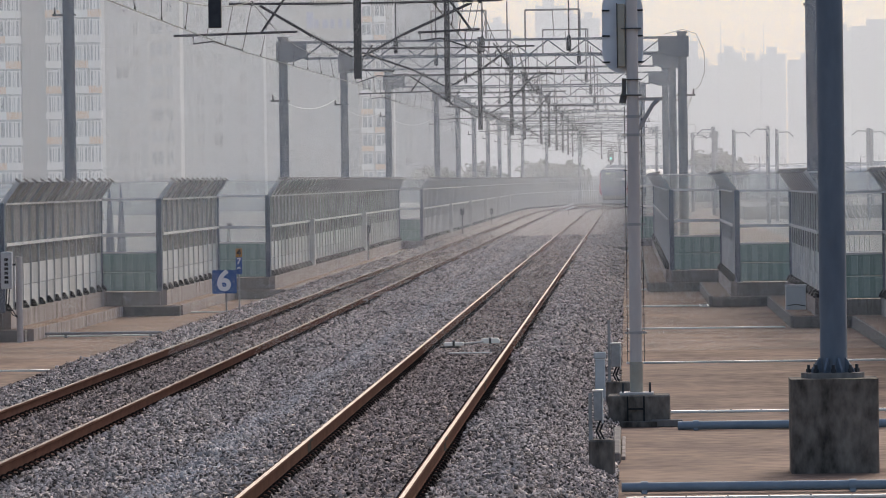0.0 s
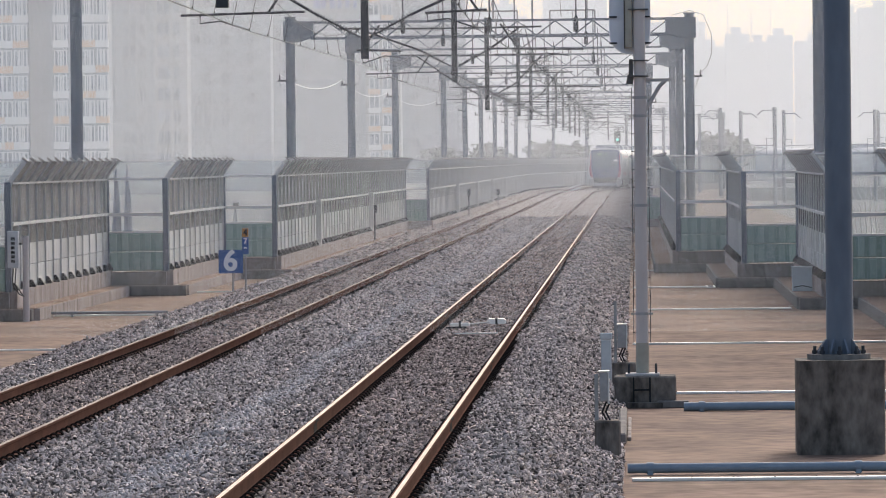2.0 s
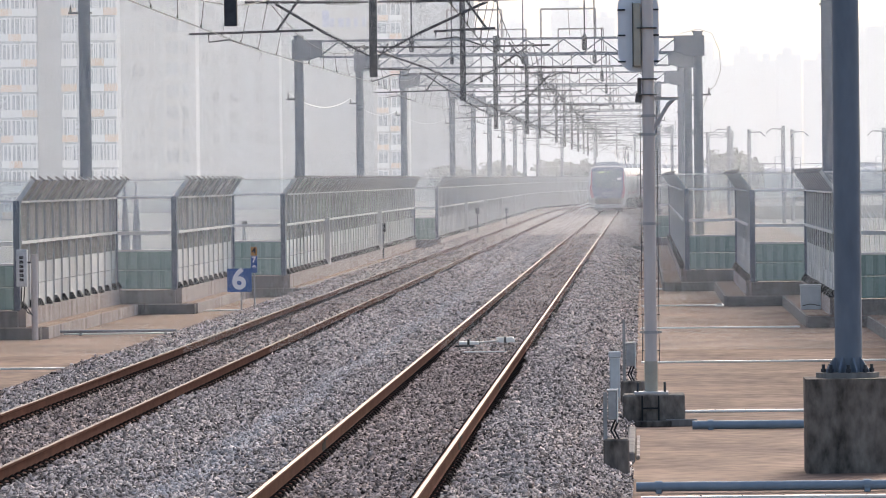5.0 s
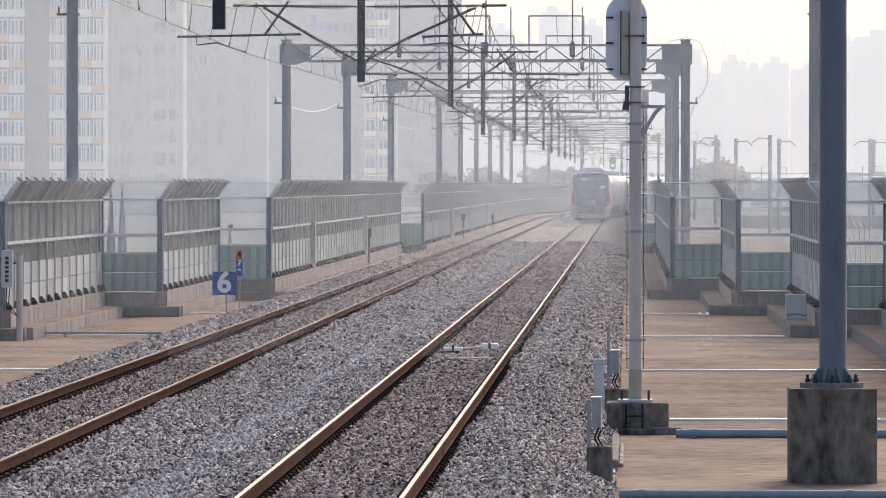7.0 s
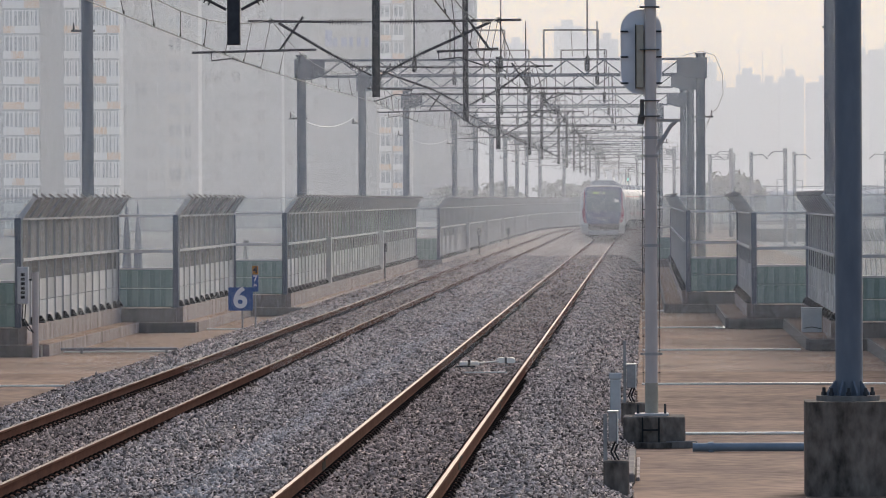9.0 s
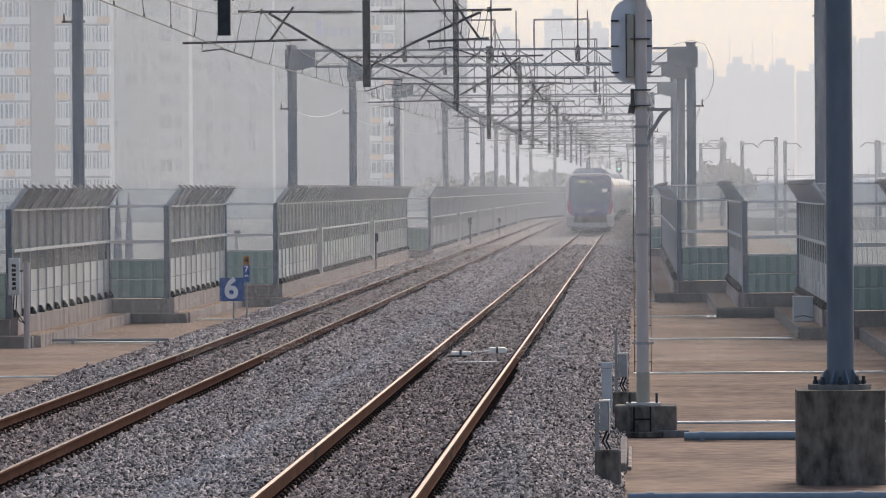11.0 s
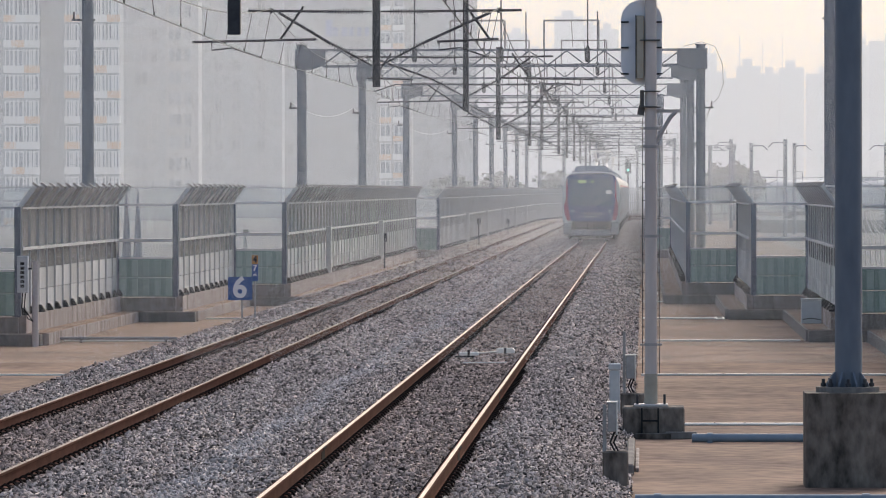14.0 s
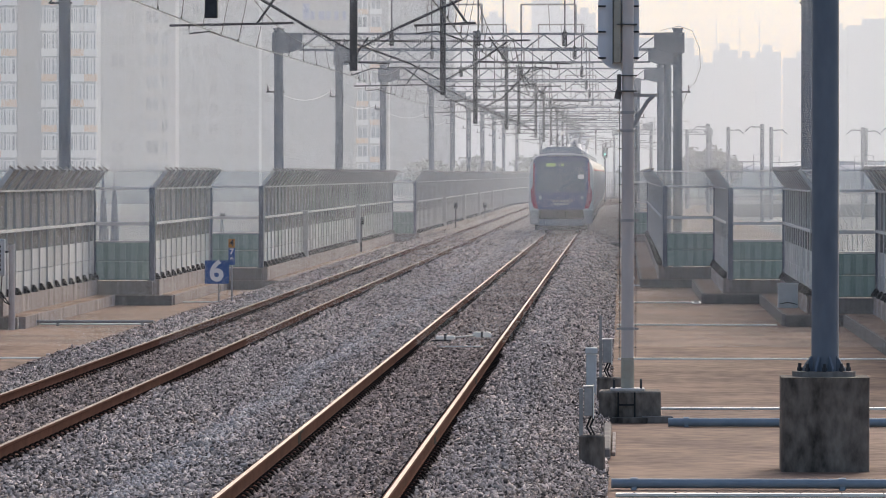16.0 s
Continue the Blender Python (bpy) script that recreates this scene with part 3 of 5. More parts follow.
def jog(side, xa, xb, y):
    """A stretch of barrier across the line where it steps in: clear sheets over green ribbed panels."""
    lo, hi = min(xa, xb) + 0.06, max(xa, xb) - 0.06
    w = hi - lo
    j = thing("clear_barrier_bay", (lo + hi) / 2, y, 0, "cross bay of the barrier with clear sheets above green ribbed panels", "noise barrier", "clear barrier bays")
    h = w / 2
    part("base_wall", Solid().box(-h - 0.05, h + 0.05, -0.15, 0.15, 0.0, 0.64, 0.01), M_CONC, j, "dark stained concrete base")
    reach = 0.60 if side < 0 else 0.74
    ends = (-h - (0.0 if side < 0 else reach), h + (reach if side < 0 else 0.0))
    part("ledge", Solid().box(*ends, -0.62, -0.152, 0.0, LEDGE - 0.004, 0.012), M_CONC, j, "low concrete step")
    part("ledge_top", Solid().box(ends[0] + 0.06, ends[1] - 0.06, -0.56, -0.154, LEDGE - 0.004, LEDGE + 0.003), M_SLAB, j, "brown weathered top of the step")
    for z0, z1 in ((0.66, 1.16), (1.17, 1.66)):
        g = part("green_panel", Solid().box(-h, h, -0.03, 0.03, z0, z1, 0.008), M_GREEN, j)
        n = 5
        for i in range(n):
            cx = -h + w * (i + 0.5) / n
            part("rib", Solid().box(cx - w / n * 0.28, cx + w / n * 0.28, -0.052, -0.031, z0 + 0.03, z1 - 0.03, 0.006), M_GREENRIB, g)
    for z0, z1 in ((1.72, 2.10), (2.21, 3.06)):
        part("clear_sheet", Solid().box(-h, h, -0.006, 0.006, z0, z1), M_CLEAR, j)
    s = Solid()
    s.add([(-h, 0.0, 3.13), (h, 0.0, 3.13), (h - (0.0 if side > 0 else -0.34), 0.0, 3.55), (-h - (0.34 if side > 0 else 0.0), 0.0, 3.55)], [(0, 1, 2, 3)])
    s.add([(x, y + 0.01, z) for x, y, z in s.v], [(0, 1, 2, 3)])
    part("top_sheet", s, M_CLEAR, j)
    for z0, z1 in ((1.665, 1.71), (2.11, 2.20), (3.07, 3.13)):
        part("cross_rail", Solid().box(-h, h, -0.045, 0.045, z0, z1, 0.006), M_RAIL, j)
    part("top_rail", Solid().box(-h - (0.34 if side > 0 else 0), h + (0.34 if side < 0 else 0), -0.02, 0.02, 3.555, 3.59), M_RAIL, j)
    for cx in (-h - 0.03, h + 0.03):
        part("end_post", Solid().box(cx - 0.07, cx + 0.07, -0.08, 0.08, 0.645, 3.12, 0.01), M_POLE, j)
    return j


for side, xa, xb, y in ((-1, -15.7, -14.05, 139.5), (-1, -14.05, -12.42, 165.0), (-1, -12.42, -10.82, 187.5), (-1, -10.82, -9.66, 293.0),
                        (1, 5.95, 4.45, 143.0), (1, 4.45, 2.93, 167.5), (1, 2.93, 1.33, 190.5), (1, 1.33, 0.22, 292.0)):
    jog(side, xa, xb, y)

# bright cover strips and pipes across the deck
for i, y in enumerate((67.4, 92.2, 116.8, 143.2, 168.0, 193.2)):
    for x0, x1, label in ((-0.05, min(5.05, 5.05 if y < 143 else 3.6 if y < 167 else 2.2), ""), (-13.5 if y > 139 else -15.1, -10.6, "")):
        s = thing("cover_strip", (x0 + x1) / 2, y, 0.0, "bright metal joint cover strip across the concrete deck", "cover strip", "joint cover strips")
        h = (x1 - x0) / 2
        part("plate", Solid().box(-h, h, -0.09, 0.09, 0.0, 0.035, 0.006), M_STRIP, s)
        n = int(2 * h / 0.45)
        for q in range(n):
            part("bolt", Solid().tube((-h + 0.2 + q * 0.45, 0, 0.03), (-h + 0.2 + q * 0.45, 0, 0.045), 0.012, 6), M_DARK, s)


def pipe(x0, x1, y, z, r, label, material=M_PIPE):
    p = thing("cable_pipe", (x0 + x1) / 2, y, 0, label, "pipe", "cable pipes")
    h = (x1 - x0) / 2
    part("tube", Solid().tube((-h, 0, z), (h, 0, z), r, 14), material, p)
    n = max(2, int(2 * h / 1.4))
    for i in range(n):
        x = -h + 0.25 + (2 * h - 0.5) * i / (n - 1)
        part("coupling", Solid().tube((x - 0.04, 0, z), (x + 0.04, 0, z), r * 1.22, 14), material, p)
        part("saddle", Solid().box(x - 0.03, x + 0.03, -r * 1.1, r * 1.1, 0.0, z, 0.004), material, p)


pipe(-0.1, 5.0, 68.7, 0.075, 0.055, "grey-blue plastic cable pipe across the deck")
pipe(0.66, 5.0, 85.8, 0.068, 0.062, "grey-blue plastic cable pipe beside the signal base")
pipe(-15.1, -10.7, 142.2, 0.10, 0.035, "thin grey cable pipe across the deck", M_GALV)


# ---- overhead line ----
def gantry(y, xl, xr, top, xm, low, plinth=False, detail=True):
    """Two round columns, boxed ends, a lattice beam, a hanging post between the tracks with a bracket to each side."""
    dx = bend(y)
    g = thing("catenary_gantry", dx, y, 0, "blue-grey steel portal with lattice beam carrying the overhead line", "gantry", "overhead line gantries", turn=heading(y))
    n = 20 if y < 100 else 14
    base = 0.0
    for x, inner in ((xl, 1), (xr, -1)):
        zb = 1.16 if plinth else 0.0
        part("column", Solid().tube((x, 0, zb), (x, 0, top + 0.12), 0.162, n, 0.155), M_POLE, g)
        poly = [(x - inner * 0.22, top + 0.02), (x + inner * 0.78, top + 0.02), (x + inner * 0.78, top - 0.50), (x + inner * 0.3, top - 0.66), (x - inner * 0.22, top - 0.66)]
        part("end_box", Solid().prism(poly, -0.24, 0.24), M_POLE, g)
        part("column_cap", Solid().tube((x, 0, top + 0.12), (x, 0, top + 0.17), 0.19, n), M_POLE, g)
        arm = Solid().box(x - 0.42 if inner > 0 else x - 0.2, x + 0.2 if inner > 0 else x + 0.42, -0.05, 0.05, top - 1.96, top - 1.90, 0.008)
        ax = x - inner * 0.36
        arm.tube((ax, 0, top - 1.90), (ax, 0, top - 1.72), 0.03, 8, 0.02)
        part("wire_arm", arm, M_DARK, g)
    a, b = xl + 0.7, xr - 0.7
    beam = Solid()
    for yy in (-0.2, 0.2):
        for z in (top - 0.02, top - 0.55):
            beam.box(a, b, yy - 0.035, yy + 0.035, z - 0.035, z + 0.035)
    cells = int(round((b - a) / 0.62))
    step = (b - a) / cells
    for i in range(cells):
        z0, z1 = (top - 0.05, top - 0.52) if i % 2 else (top - 0.52, top - 0.05)
        for yy in (-0.2, 0.2):
            beam.tube((a + i * step, yy, z0), (a + (i + 1) * step, yy, z1), 0.022, 6)
        beam.tube((a + i * step, -0.2, top - 0.02), (a + (i + 1) * step, 0.2, top - 0.02), 0.016, 5)
    part("lattice_beam", beam, M_POLE, g)
    # goal-shaped stands on the beam
    for cx in (-5.47, -2.38):
        s = Solid()
        for d in (-0.9, 0.9):
            s.tube((cx + d, 0, top), (cx + d, 0, top + 0.95), 0.035, 6)
        s.tube((cx - 0.9, 0, top + 0.95), (cx + 0.9, 0, top + 0.95), 0.035, 6)
        s.tube((cx, 0, top + 0.95), (cx + 0.05, 0, top + 0.08), 0.016, 6)
        part("feeder_stand", s, M_GALV, g)
    if 200 < y < 420:
        for cx in (-7.54, -4.69, -1.84):
            part("feeder_insulator", Solid().tube((cx, -0.27, top - 0.43), (cx, -0.27, top - 0.36), 0.05, 8, 0.085).tube((cx, -0.27, top - 0.36), (cx, -0.27, top + 0.02), 0.085, 10).tube((cx, -0.27, top + 0.02), (cx, -0.27, top + 0.10), 0.085, 10, 0.035), M_DARK, g)
            part("feeder_rod", Solid().tube((cx, -0.27, top + 0.08), (cx, -0.27, top + 2.1), 0.028, 6), M_DARK, g)
    part("hanging_post", Solid().box(xm - 0.075, xm + 0.075, -0.075, 0.075, low, top + 0.08, 0.008), M_DARK, g)
    for track, sgn in ((TRACK_L, -1), (TRACK_R, 1)):
        reach = abs(track - xm)
        c = part("cantilever", Solid().tube((xm + sgn * 0.85, 0, 6.97), (xm + sgn * (reach + 0.45), 0, 6.97 + 0.02), 0.025, 8), M_DARK, g)
        br = Solid()
        br.tube((xm + sgn * 0.9, 0, low + 0.85), (xm + sgn * (reach - 0.15), 0, 6.95), 0.028, 8)
        # the registration tube reaches past the wire on the side that pulls it
        pull = -1 if round(y / 41) % 2 else 1
        wx = track + pull * 0.20
        inner = xm + sgn * (reach - 0.88)
        outer = wx + pull * 1.34 if pull == sgn else wx + pull * 1.0
        far_end = track if pull != sgn else inner
        br.tube((outer, 0, 6.38), (far_end, 0, 6.43), 0.024, 8)
        br.tube((xm + sgn * (reach - 0.17), 0, 6.42), (xm + sgn * (reach - 0.63), 0, 7.07), 0.024, 8)
        part("bracket_tube", br, M_DARK, c)
        part("clamp", Solid().box(track - 0.03, track + 0.03, -0.04, 0.04, 6.94, 7.04, 0.008), M_DARK, c)
        arm = Solid()
        arm.path([(wx + pull * 0.96, 0, 6.39), (wx + pull * 0.96, 0, 6.22), (wx + pull * 0.56, 0, 6.265), (wx, 0, 6.075)], 0.017, 6)
        part("steady_arm", arm, M_DARK, c)
        for p0, p1 in (((xm + sgn * 0.09, 0, 6.97), (xm + sgn * 0.95, 0, 6.97)), ((xm + sgn * 0.09, 0, low + 0.42), (xm + sgn * 0.95, 0, low + 0.88))):
            p0, p1 = Vector(p0), Vector(p1)
            ins = Solid().tube(p0, p1, 0.018, 8)
            sheds = 13 if y < 260 else 6
            for q in range(sheds):
                m = p0.lerp(p1, 0.22 + 0.72 * q / (sheds - 1))
                d = (p1 - p0).normalized() * 0.008
                ins.tube(m - d, m + d, 0.055, 8)
            part("insulator", ins, M_DARK, c)
    return g


GANTRIES = [  # y, left column, right column, beam top, hanging post x, its lower end
    (73.6, -16.6, 2.42, 8.6, -4.85, 5.34), (121.0, -16.4, 6.6, 9.2, -5.20, 5.50), (163.0, -14.60, 4.88, 9.9, -4.66, 5.55), (205.0, -11.28, 1.88, 8.12, -4.79, 5.14),
    (248.5, -11.25, 1.875, 8.50, -4.56, 5.25), (294.0, -11.23, 1.875, 8.48, -4.81, 5.37), (332.0, -10.10, 0.87, 8.42, -4.53, 5.37)]
for q in GANTRIES:
    gantry(*q, plinth=q[0] < 80)
for y in GANTRY_Y[7:]:
    gantry(y, -10.05, 0.87, 8.42, -4.6, 5.37)


def wire_run(name, x, pts, r, label, droppers=()):
    w = thing(name, x, 0, 0, label, "overhead wire", "overhead wires")
    part("strand", Solid().path(pts, r, 5), M_WIRE, w)
    for a, b in droppers:
        part("dropper", Solid().tube(a, b, 0.006, 4).tube(Vector(b) + Vector((0, 0, 0.06)), b, 0.014, 5), M_WIRE, w)
    return w


for x in (TRACK_L, TRACK_R):
    ends = [26.0] + GANTRY_Y
    contact, carrier, drops = [], [], []
    for a, b in zip(ends, ends[1:]):
        for i in range(8):
            t = i / 8
            y = a + (b - a) * t
            zc, zm = 6.06, 7.02 - 0.55 * 4 * t * (1 - t)
            lay_a, lay_b = ((-0.2 if round(q / 41) % 2 else 0.2) for q in (a, b))
            contact.append((bend(y) + lay_a + (lay_b - lay_a) * t, y, zc))
            carrier.append((bend(y), y, zm))
            if y > 50 and i % 1 == 0 and y < 420:
                drops.append(((bend(y), y, zm), (contact[-1][0], y, zc)))
    wire_run("contact_wire", x, contact, 0.010, "dark contact wire hung over the track by droppers", drops)
    wire_run("carrier_wire", x, carrier, 0.009, "dark sagging carrier wire above the contact wire")
# return wires from column to column
for sgn, cols, up in ((-1, [(205, -11.64, 6.4), (248.5, -11.61, 6.78), (294, -11.59, 6.76), (332, -10.46, 6.7), (372, -10.41, 6.7), (411, -10.41, 6.7)], 0),
                      (1, [(205, 2.24, 6.4), (248.5, 2.235, 6.78), (294, 2.235, 6.76), (332, 1.23, 6.7), (372, 1.23, 6.7), (411, 1.23, 6.7)], 0)):
    pts = []
    for (ya, xa, za), (yb, xb, zb) in zip(cols, cols[1:]):
        for i in range(9):
            t = i / 9
            pts.append((xa + (xb - xa) * t, ya + (yb - ya) * t, za + (zb - za) * t - 0.42 * 4 * t * (1 - t)))
    w = thing("return_wire", 0, 0, 0, "pale sagging return wire slung from column to column", "overhead wire", "overhead wires")
    part("strand", Solid().path(pts, 0.011, 5), M_RAIL, w)
loop = thing("jumper_wire", 0, 0, 0, "thin grey jumper cable looped beside a portal column", "overhead wire", "overhead wires")
part("strand", Solid().path([(1.3, 204.7, 8.2), (1.9, 204.7, 8.35), (2.35, 204.7, 8.2), (2.6, 204.7, 7.6), (2.62, 204.7, 6.95), (2.45, 204.7, 6.5), (2.24, 204.7, 6.3), (2.02, 204.7, 5.7)], 0.012, 6), M_GALV, loop)

# ---- near column foot, signal mast ----
pl = thing("column_plinth", 2.405, 73.45, 0, "dark moss-stained concrete plinth with bolted column base", "plinth")
part("block", Solid().prism(rounded(1.03, 1.04, 0.05, 3), 0.0, 1.105, "z"), M_PLINTH, pl)
part("base_plate", Solid().tube((0, 0.12, 1.105), (0, 0.12, 1.165), 0.375, 28), M_CONC, pl, "grey round mortar pad")
for i in range(8):
    a = math.pi / 4 * i + 0.39
    c, s = math.cos(a), math.sin(a)
    gs = Solid()
    u, wv = Vector((c, s, 0)), Vector((-s, c, 0)) * 0.012
    o = Vector((0, 0.12, 0))
    v = [o + u * r + e + Vector((0, 0, z)) for e in (-wv, wv) for r, z in ((0.15, 1.167), (0.27, 1.167), (0.27, 1.20), (0.17, 1.34), (0.15, 1.34))]
    gs.add(v, [(0, 1, 2, 3, 4), (5, 6, 7, 8, 9), (0, 1, 6, 5), (1, 2, 7, 6), (2, 3, 8, 7), (3, 4, 9, 8)])
    part("gusset", gs, M_POLE, pl)
    b = o + Vector((math.cos(a + 0.39), math.sin(a + 0.39), 0)) * 0.285
    part("bolt", Solid().tube(b + Vector((0, 0, 1.16)), b + Vector((0, 0, 1.26)), 0.02, 8).tube(b + Vector((0, 0, 1.17)), b + Vector((0, 0, 1.21)), 0.036, 6), M_DARK, pl)

MX, MY = 0.10, 87.7
sm = thing("signal_mast", MX, MY, 0, "grey steel signal mast on concrete block, signal seen from behind", "signal mast")
part("concrete_block", Solid().box(-0.40, 0.47, -0.45, 0.45, 0.0, 0.44, 0.02), M_PLINTH, sm)
part("concrete_step", Solid().box(0.2, 0.64, -0.62, -0.46, 0.0, 0.10, 0.01), M_CONC, sm)
part("front_step", Solid().box(-0.22, 0.28, -0.66, -0.47, 0.0, 0.08, 0.01), M_PLINTH, sm)
fr = Solid()
for d in (-0.13, 0.10):
    fr.box(d - 0.012, d + 0.012, -0.475, -0.452, 0.02, 0.43)
fr.box(-0.13, 0.10, -0.475, -0.452, 0.24, 0.265)
part("anchor_frame", fr, M_BLACK, sm)
part("foot_plate", Solid().box(-0.24, 0.24, -0.24, 0.24, 0.44, 0.475, 0.006), M_MAST, sm)
for x in (-0.19, 0.19):
    for y in (-0.19, 0.19):
        part("anchor_bolt", Solid().tube((x, y, 0.47), (x, y, 0.60), 0.017, 8), M_DARK, sm)
part("mast_foot", Solid().tube((0, 0, 0.475), (0, 0, 0.90), 0.095, 18), M_BRASS, sm, "ochre lower sleeve of the mast")
part("mast_tube", Solid().tube((0, 0, 0.90), (0, 0, 6.35), 0.088, 20, 0.082), M_MAST, sm)
for z in (1.31, 2.84, 4.10, 4.36):
    cl = Solid().tube((0, 0, z - 0.02), (0, 0, z + 0.02), 0.104, 18)
    for d in (-1, 1):
        cl.box(d * 0.095 - 0.012, d * 0.095 + 0.06 * d, -0.03, 0.03, z - 0.015, z + 0.015)
    part("clamp", cl, M_GALV, sm)
for d in (-1, 1):
    part("ladder_wire", Solid().tube((d * 0.118, 0.0, 0.9), (d * 0.118, 0.0, 4.5), 0.0055, 6), M_DARK, sm)
for i in range(14):
    z = 1.05 + i * 0.255
    for d in (-1, 1):
        part("rung", Solid().box(min(d * 0.08, d * 0.130), max(d * 0.08, d * 0.130), -0.010, 0.010, z - 0.006, z + 0.006), M_DARK, sm)
head = part("signal_backboard", Solid().prism(rounded(0.58, 1.20, 0.285, 10, -0.13, 5.57), 0.12, 0.20), M_BACK, sm, "pale grey oval backboard")
part("lamp_case", Solid().box(-0.205, -0.095, -0.04, 0.12, 5.06, 5.95, 0.01), M_BRASS, head, "ochre lamp case")
part("case_edge", Solid().box(-0.214, -0.206, -0.05, 0.12, 5.05, 5.96), M_BLACK, head)
for z in (5.86, 5.50, 5.13):
    for x in (-0.37, 0.10):
        part("bracket_clip", Solid().box(x - 0.05, x + 0.06, 0.085, 0.118, z - 0.012, z + 0.012), M_DARK, head)
for z in (6.20, 5.60, 4.88, 4.66):
    part("mast_band", Solid().box(-0.15, 0.13, -0.11, 0.11, z - 0.010, z + 0.010, 0.004), M_BAND, sm)
part("cable_box", Solid().box(-0.15, -0.09, -0.06, 0.08, 4.64, 4.90, 0.01), M_BAND, sm)
part("cable_elbow", Solid().tube((-0.12, 0, 4.68), (-0.145, 0, 4.55), 0.05, 10), M_BAND, sm)
br = Solid()
br.box(0.05, 0.43, -0.02, 0.02, 4.58, 4.625)
br.path([(0.36, 0, 4.59), (0.28, 0, 4.52), (0.06, 0, 4.15)], 0.028, 8)
part("step_bracket", br, M_GALV, sm)

# ---- small trackside boxes ----
def track_box(x, y, post_top, bx0, bx1, bz0, bz1, foot, label):
    t = thing("trackside_box", x, y, 0, label, "trackside box", "trackside boxes")
    part("footing", Solid().box(-foot, foot, -0.18, 0.18, 0.0, 0.46 if y < 80 else 0.42, 0.02), M_PLINTH, t, "dark stained concrete footing")
    part("stake", Solid().box(-0.15, -0.105, -0.03, 0.03, 0.20, post_top, 0.004), M_GALV, t)
    c = part("case", Solid().box(bx0, bx1, -0.11, 0.05, bz0, bz1, 0.01), M_GALV, t, "grey steel case")
    part("lid", Solid().box(bx0 - 0.012, bx1 + 0.012, -0.12, 0.06, bz1, bz1 + 0.018, 0.004), M_STRIP, c)
    part("door_edge", Solid().box(bx1, bx1 + 0.012, -0.12, 0.06, bz0 - 0.03, bz1 + 0.02), M_STRIP, c)
    for k in (0, 0.04):
        part("cable", Solid().path([(bx0 + 0.08 + k, -0.02, bz0), (bx0 + 0.03 + k, -0.03, bz0 - 0.12), (bx0 + 0.09 + k, -0.03, bz0 - 0.24), (bx0 + k, -0.04, 0.42)], 0.012, 6), M_BLACK, t)


track_box(-0.33, 72.3, 1.0, -0.09, 0.012, 0.68, 1.02, 0.15, "grey steel cable box on a stake in a concrete footing")
track_box(-0.17, 94.0, 1.35, -0.10, 0.035, 0.64, 0.99, 0.18, "grey steel cable box with bright door edge on a stake")
mk = thing("marker_stone", -0.445, 95.0, 0, "pale grey capped concrete marker beside the ballast", "marker stone")
part("stone", Solid().box(-0.08, 0.08, -0.08, 0.08, 0.0, 0.74, 0.015), M_BOX, mk)
part("cap", Solid().box(-0.095, 0.095, -0.095, 0.095, 0.74, 0.84, 0.015), M_BOX, mk)
cv = thing("ballast_curb", -0.18, 80.0, 0, "dark broken concrete kerb holding back the ballast", "kerb")
part("curb_stone", Solid().box(-0.04, 0.06, -4.0, 4.0, 0.0, 0.14, 0.02), M_CONC, cv)
part("plank", Solid().box(0.07, 0.12, -3.0, 3.0, 0.0, 0.05, 0.01), M_WALL, cv)

# track device between the rails
dv = thing("track_antenna", TRACK_R, 110.0, RAIL - 0.13, "pair of pale train-detection boxes on a rod between the rails", "track antenna")
for x, w in ((-0.26, 0.17), (0.35, 0.165)):
    c = part("case", Solid().prism([(-w, 0.06), (w, 0.06), (w, 0.12), (w - 0.03, 0.15), (-w + 0.03, 0.15), (-w, 0.12)], -0.16, 0.16), M_STRIP, dv) if x > 0 else part("case", Solid().box(-w, w, -0.12, 0.12, 0.06, 0.12, 0.01), M_STRIP, dv)
    c.location = (x, -0.6 if x < 0 else 0.9, 0)
    part("strap", Solid().box(-0.02, 0.02, -0.165, 0.165, 0.055, 0.156), M_BLACK, c)
part("rod", Solid().tube((-0.14, -0.5, 0.09), (0.24, 0.8, 0.09), 0.015, 8), M_GALV, dv)
part("cross_bar", Solid().box(-0.22, 0.50, -5.2, -5.08, 0.05, 0.068, 0.004), M_RAIL, dv)
part("foot_strut", Solid().box(-0.5, -0.15, -0.9, -0.75, 0.03, 0.06), M_BLACK, dv)

# ---- kilometre signs ----
sg = thing("speed_sign", -9.62, 148.0, 0, "blue square railway sign with a white numeral on thin legs", "sign")
board = part("board", Solid().prism(rounded(0.58, 0.555, 0.02, 3, 0, 1.145), -0.012, 0.012), M_BLUE, sg)
letters("6", 0.68, M_PAINT, "numeral", board, -0.01, -0.014, 1.15)
for x in (0.04,):
    part("leg", Solid().tube((x, 0.03, 0.05), (x, 0.03, 1.30), 0.022, 8), M_GALV, sg)
sk = thing("kilometre_sign", -9.18, 146.6, 0, "narrow blue and orange kilometre sign on a thin leg", "sign")
kb = part("board", Solid().box(-0.075, 0.075, -0.012, 0.012, 1.34, 1.74, 0.004), M_BLUE, sk)
ko = part("top_board", Solid().box(-0.075, 0.075, -0.012, 0.012, 1.745, 1.95, 0.004), M_ORANGE, sk, "orange top board")
letters("4", 0.22, M_BLACK, "numeral", ko, 0, -0.014, 1.847)
letters("7", 0.19, M_PAINT, "numeral", kb, 0, -0.014, 1.645)
letters("9", 0.17, M_PAINT, "numeral", kb, 0, -0.014, 1.445)
part("leg", Solid().tube((0, 0.035, 0.05), (0, 0.035, 1.90), 0.02, 8), M_GALV, sk)

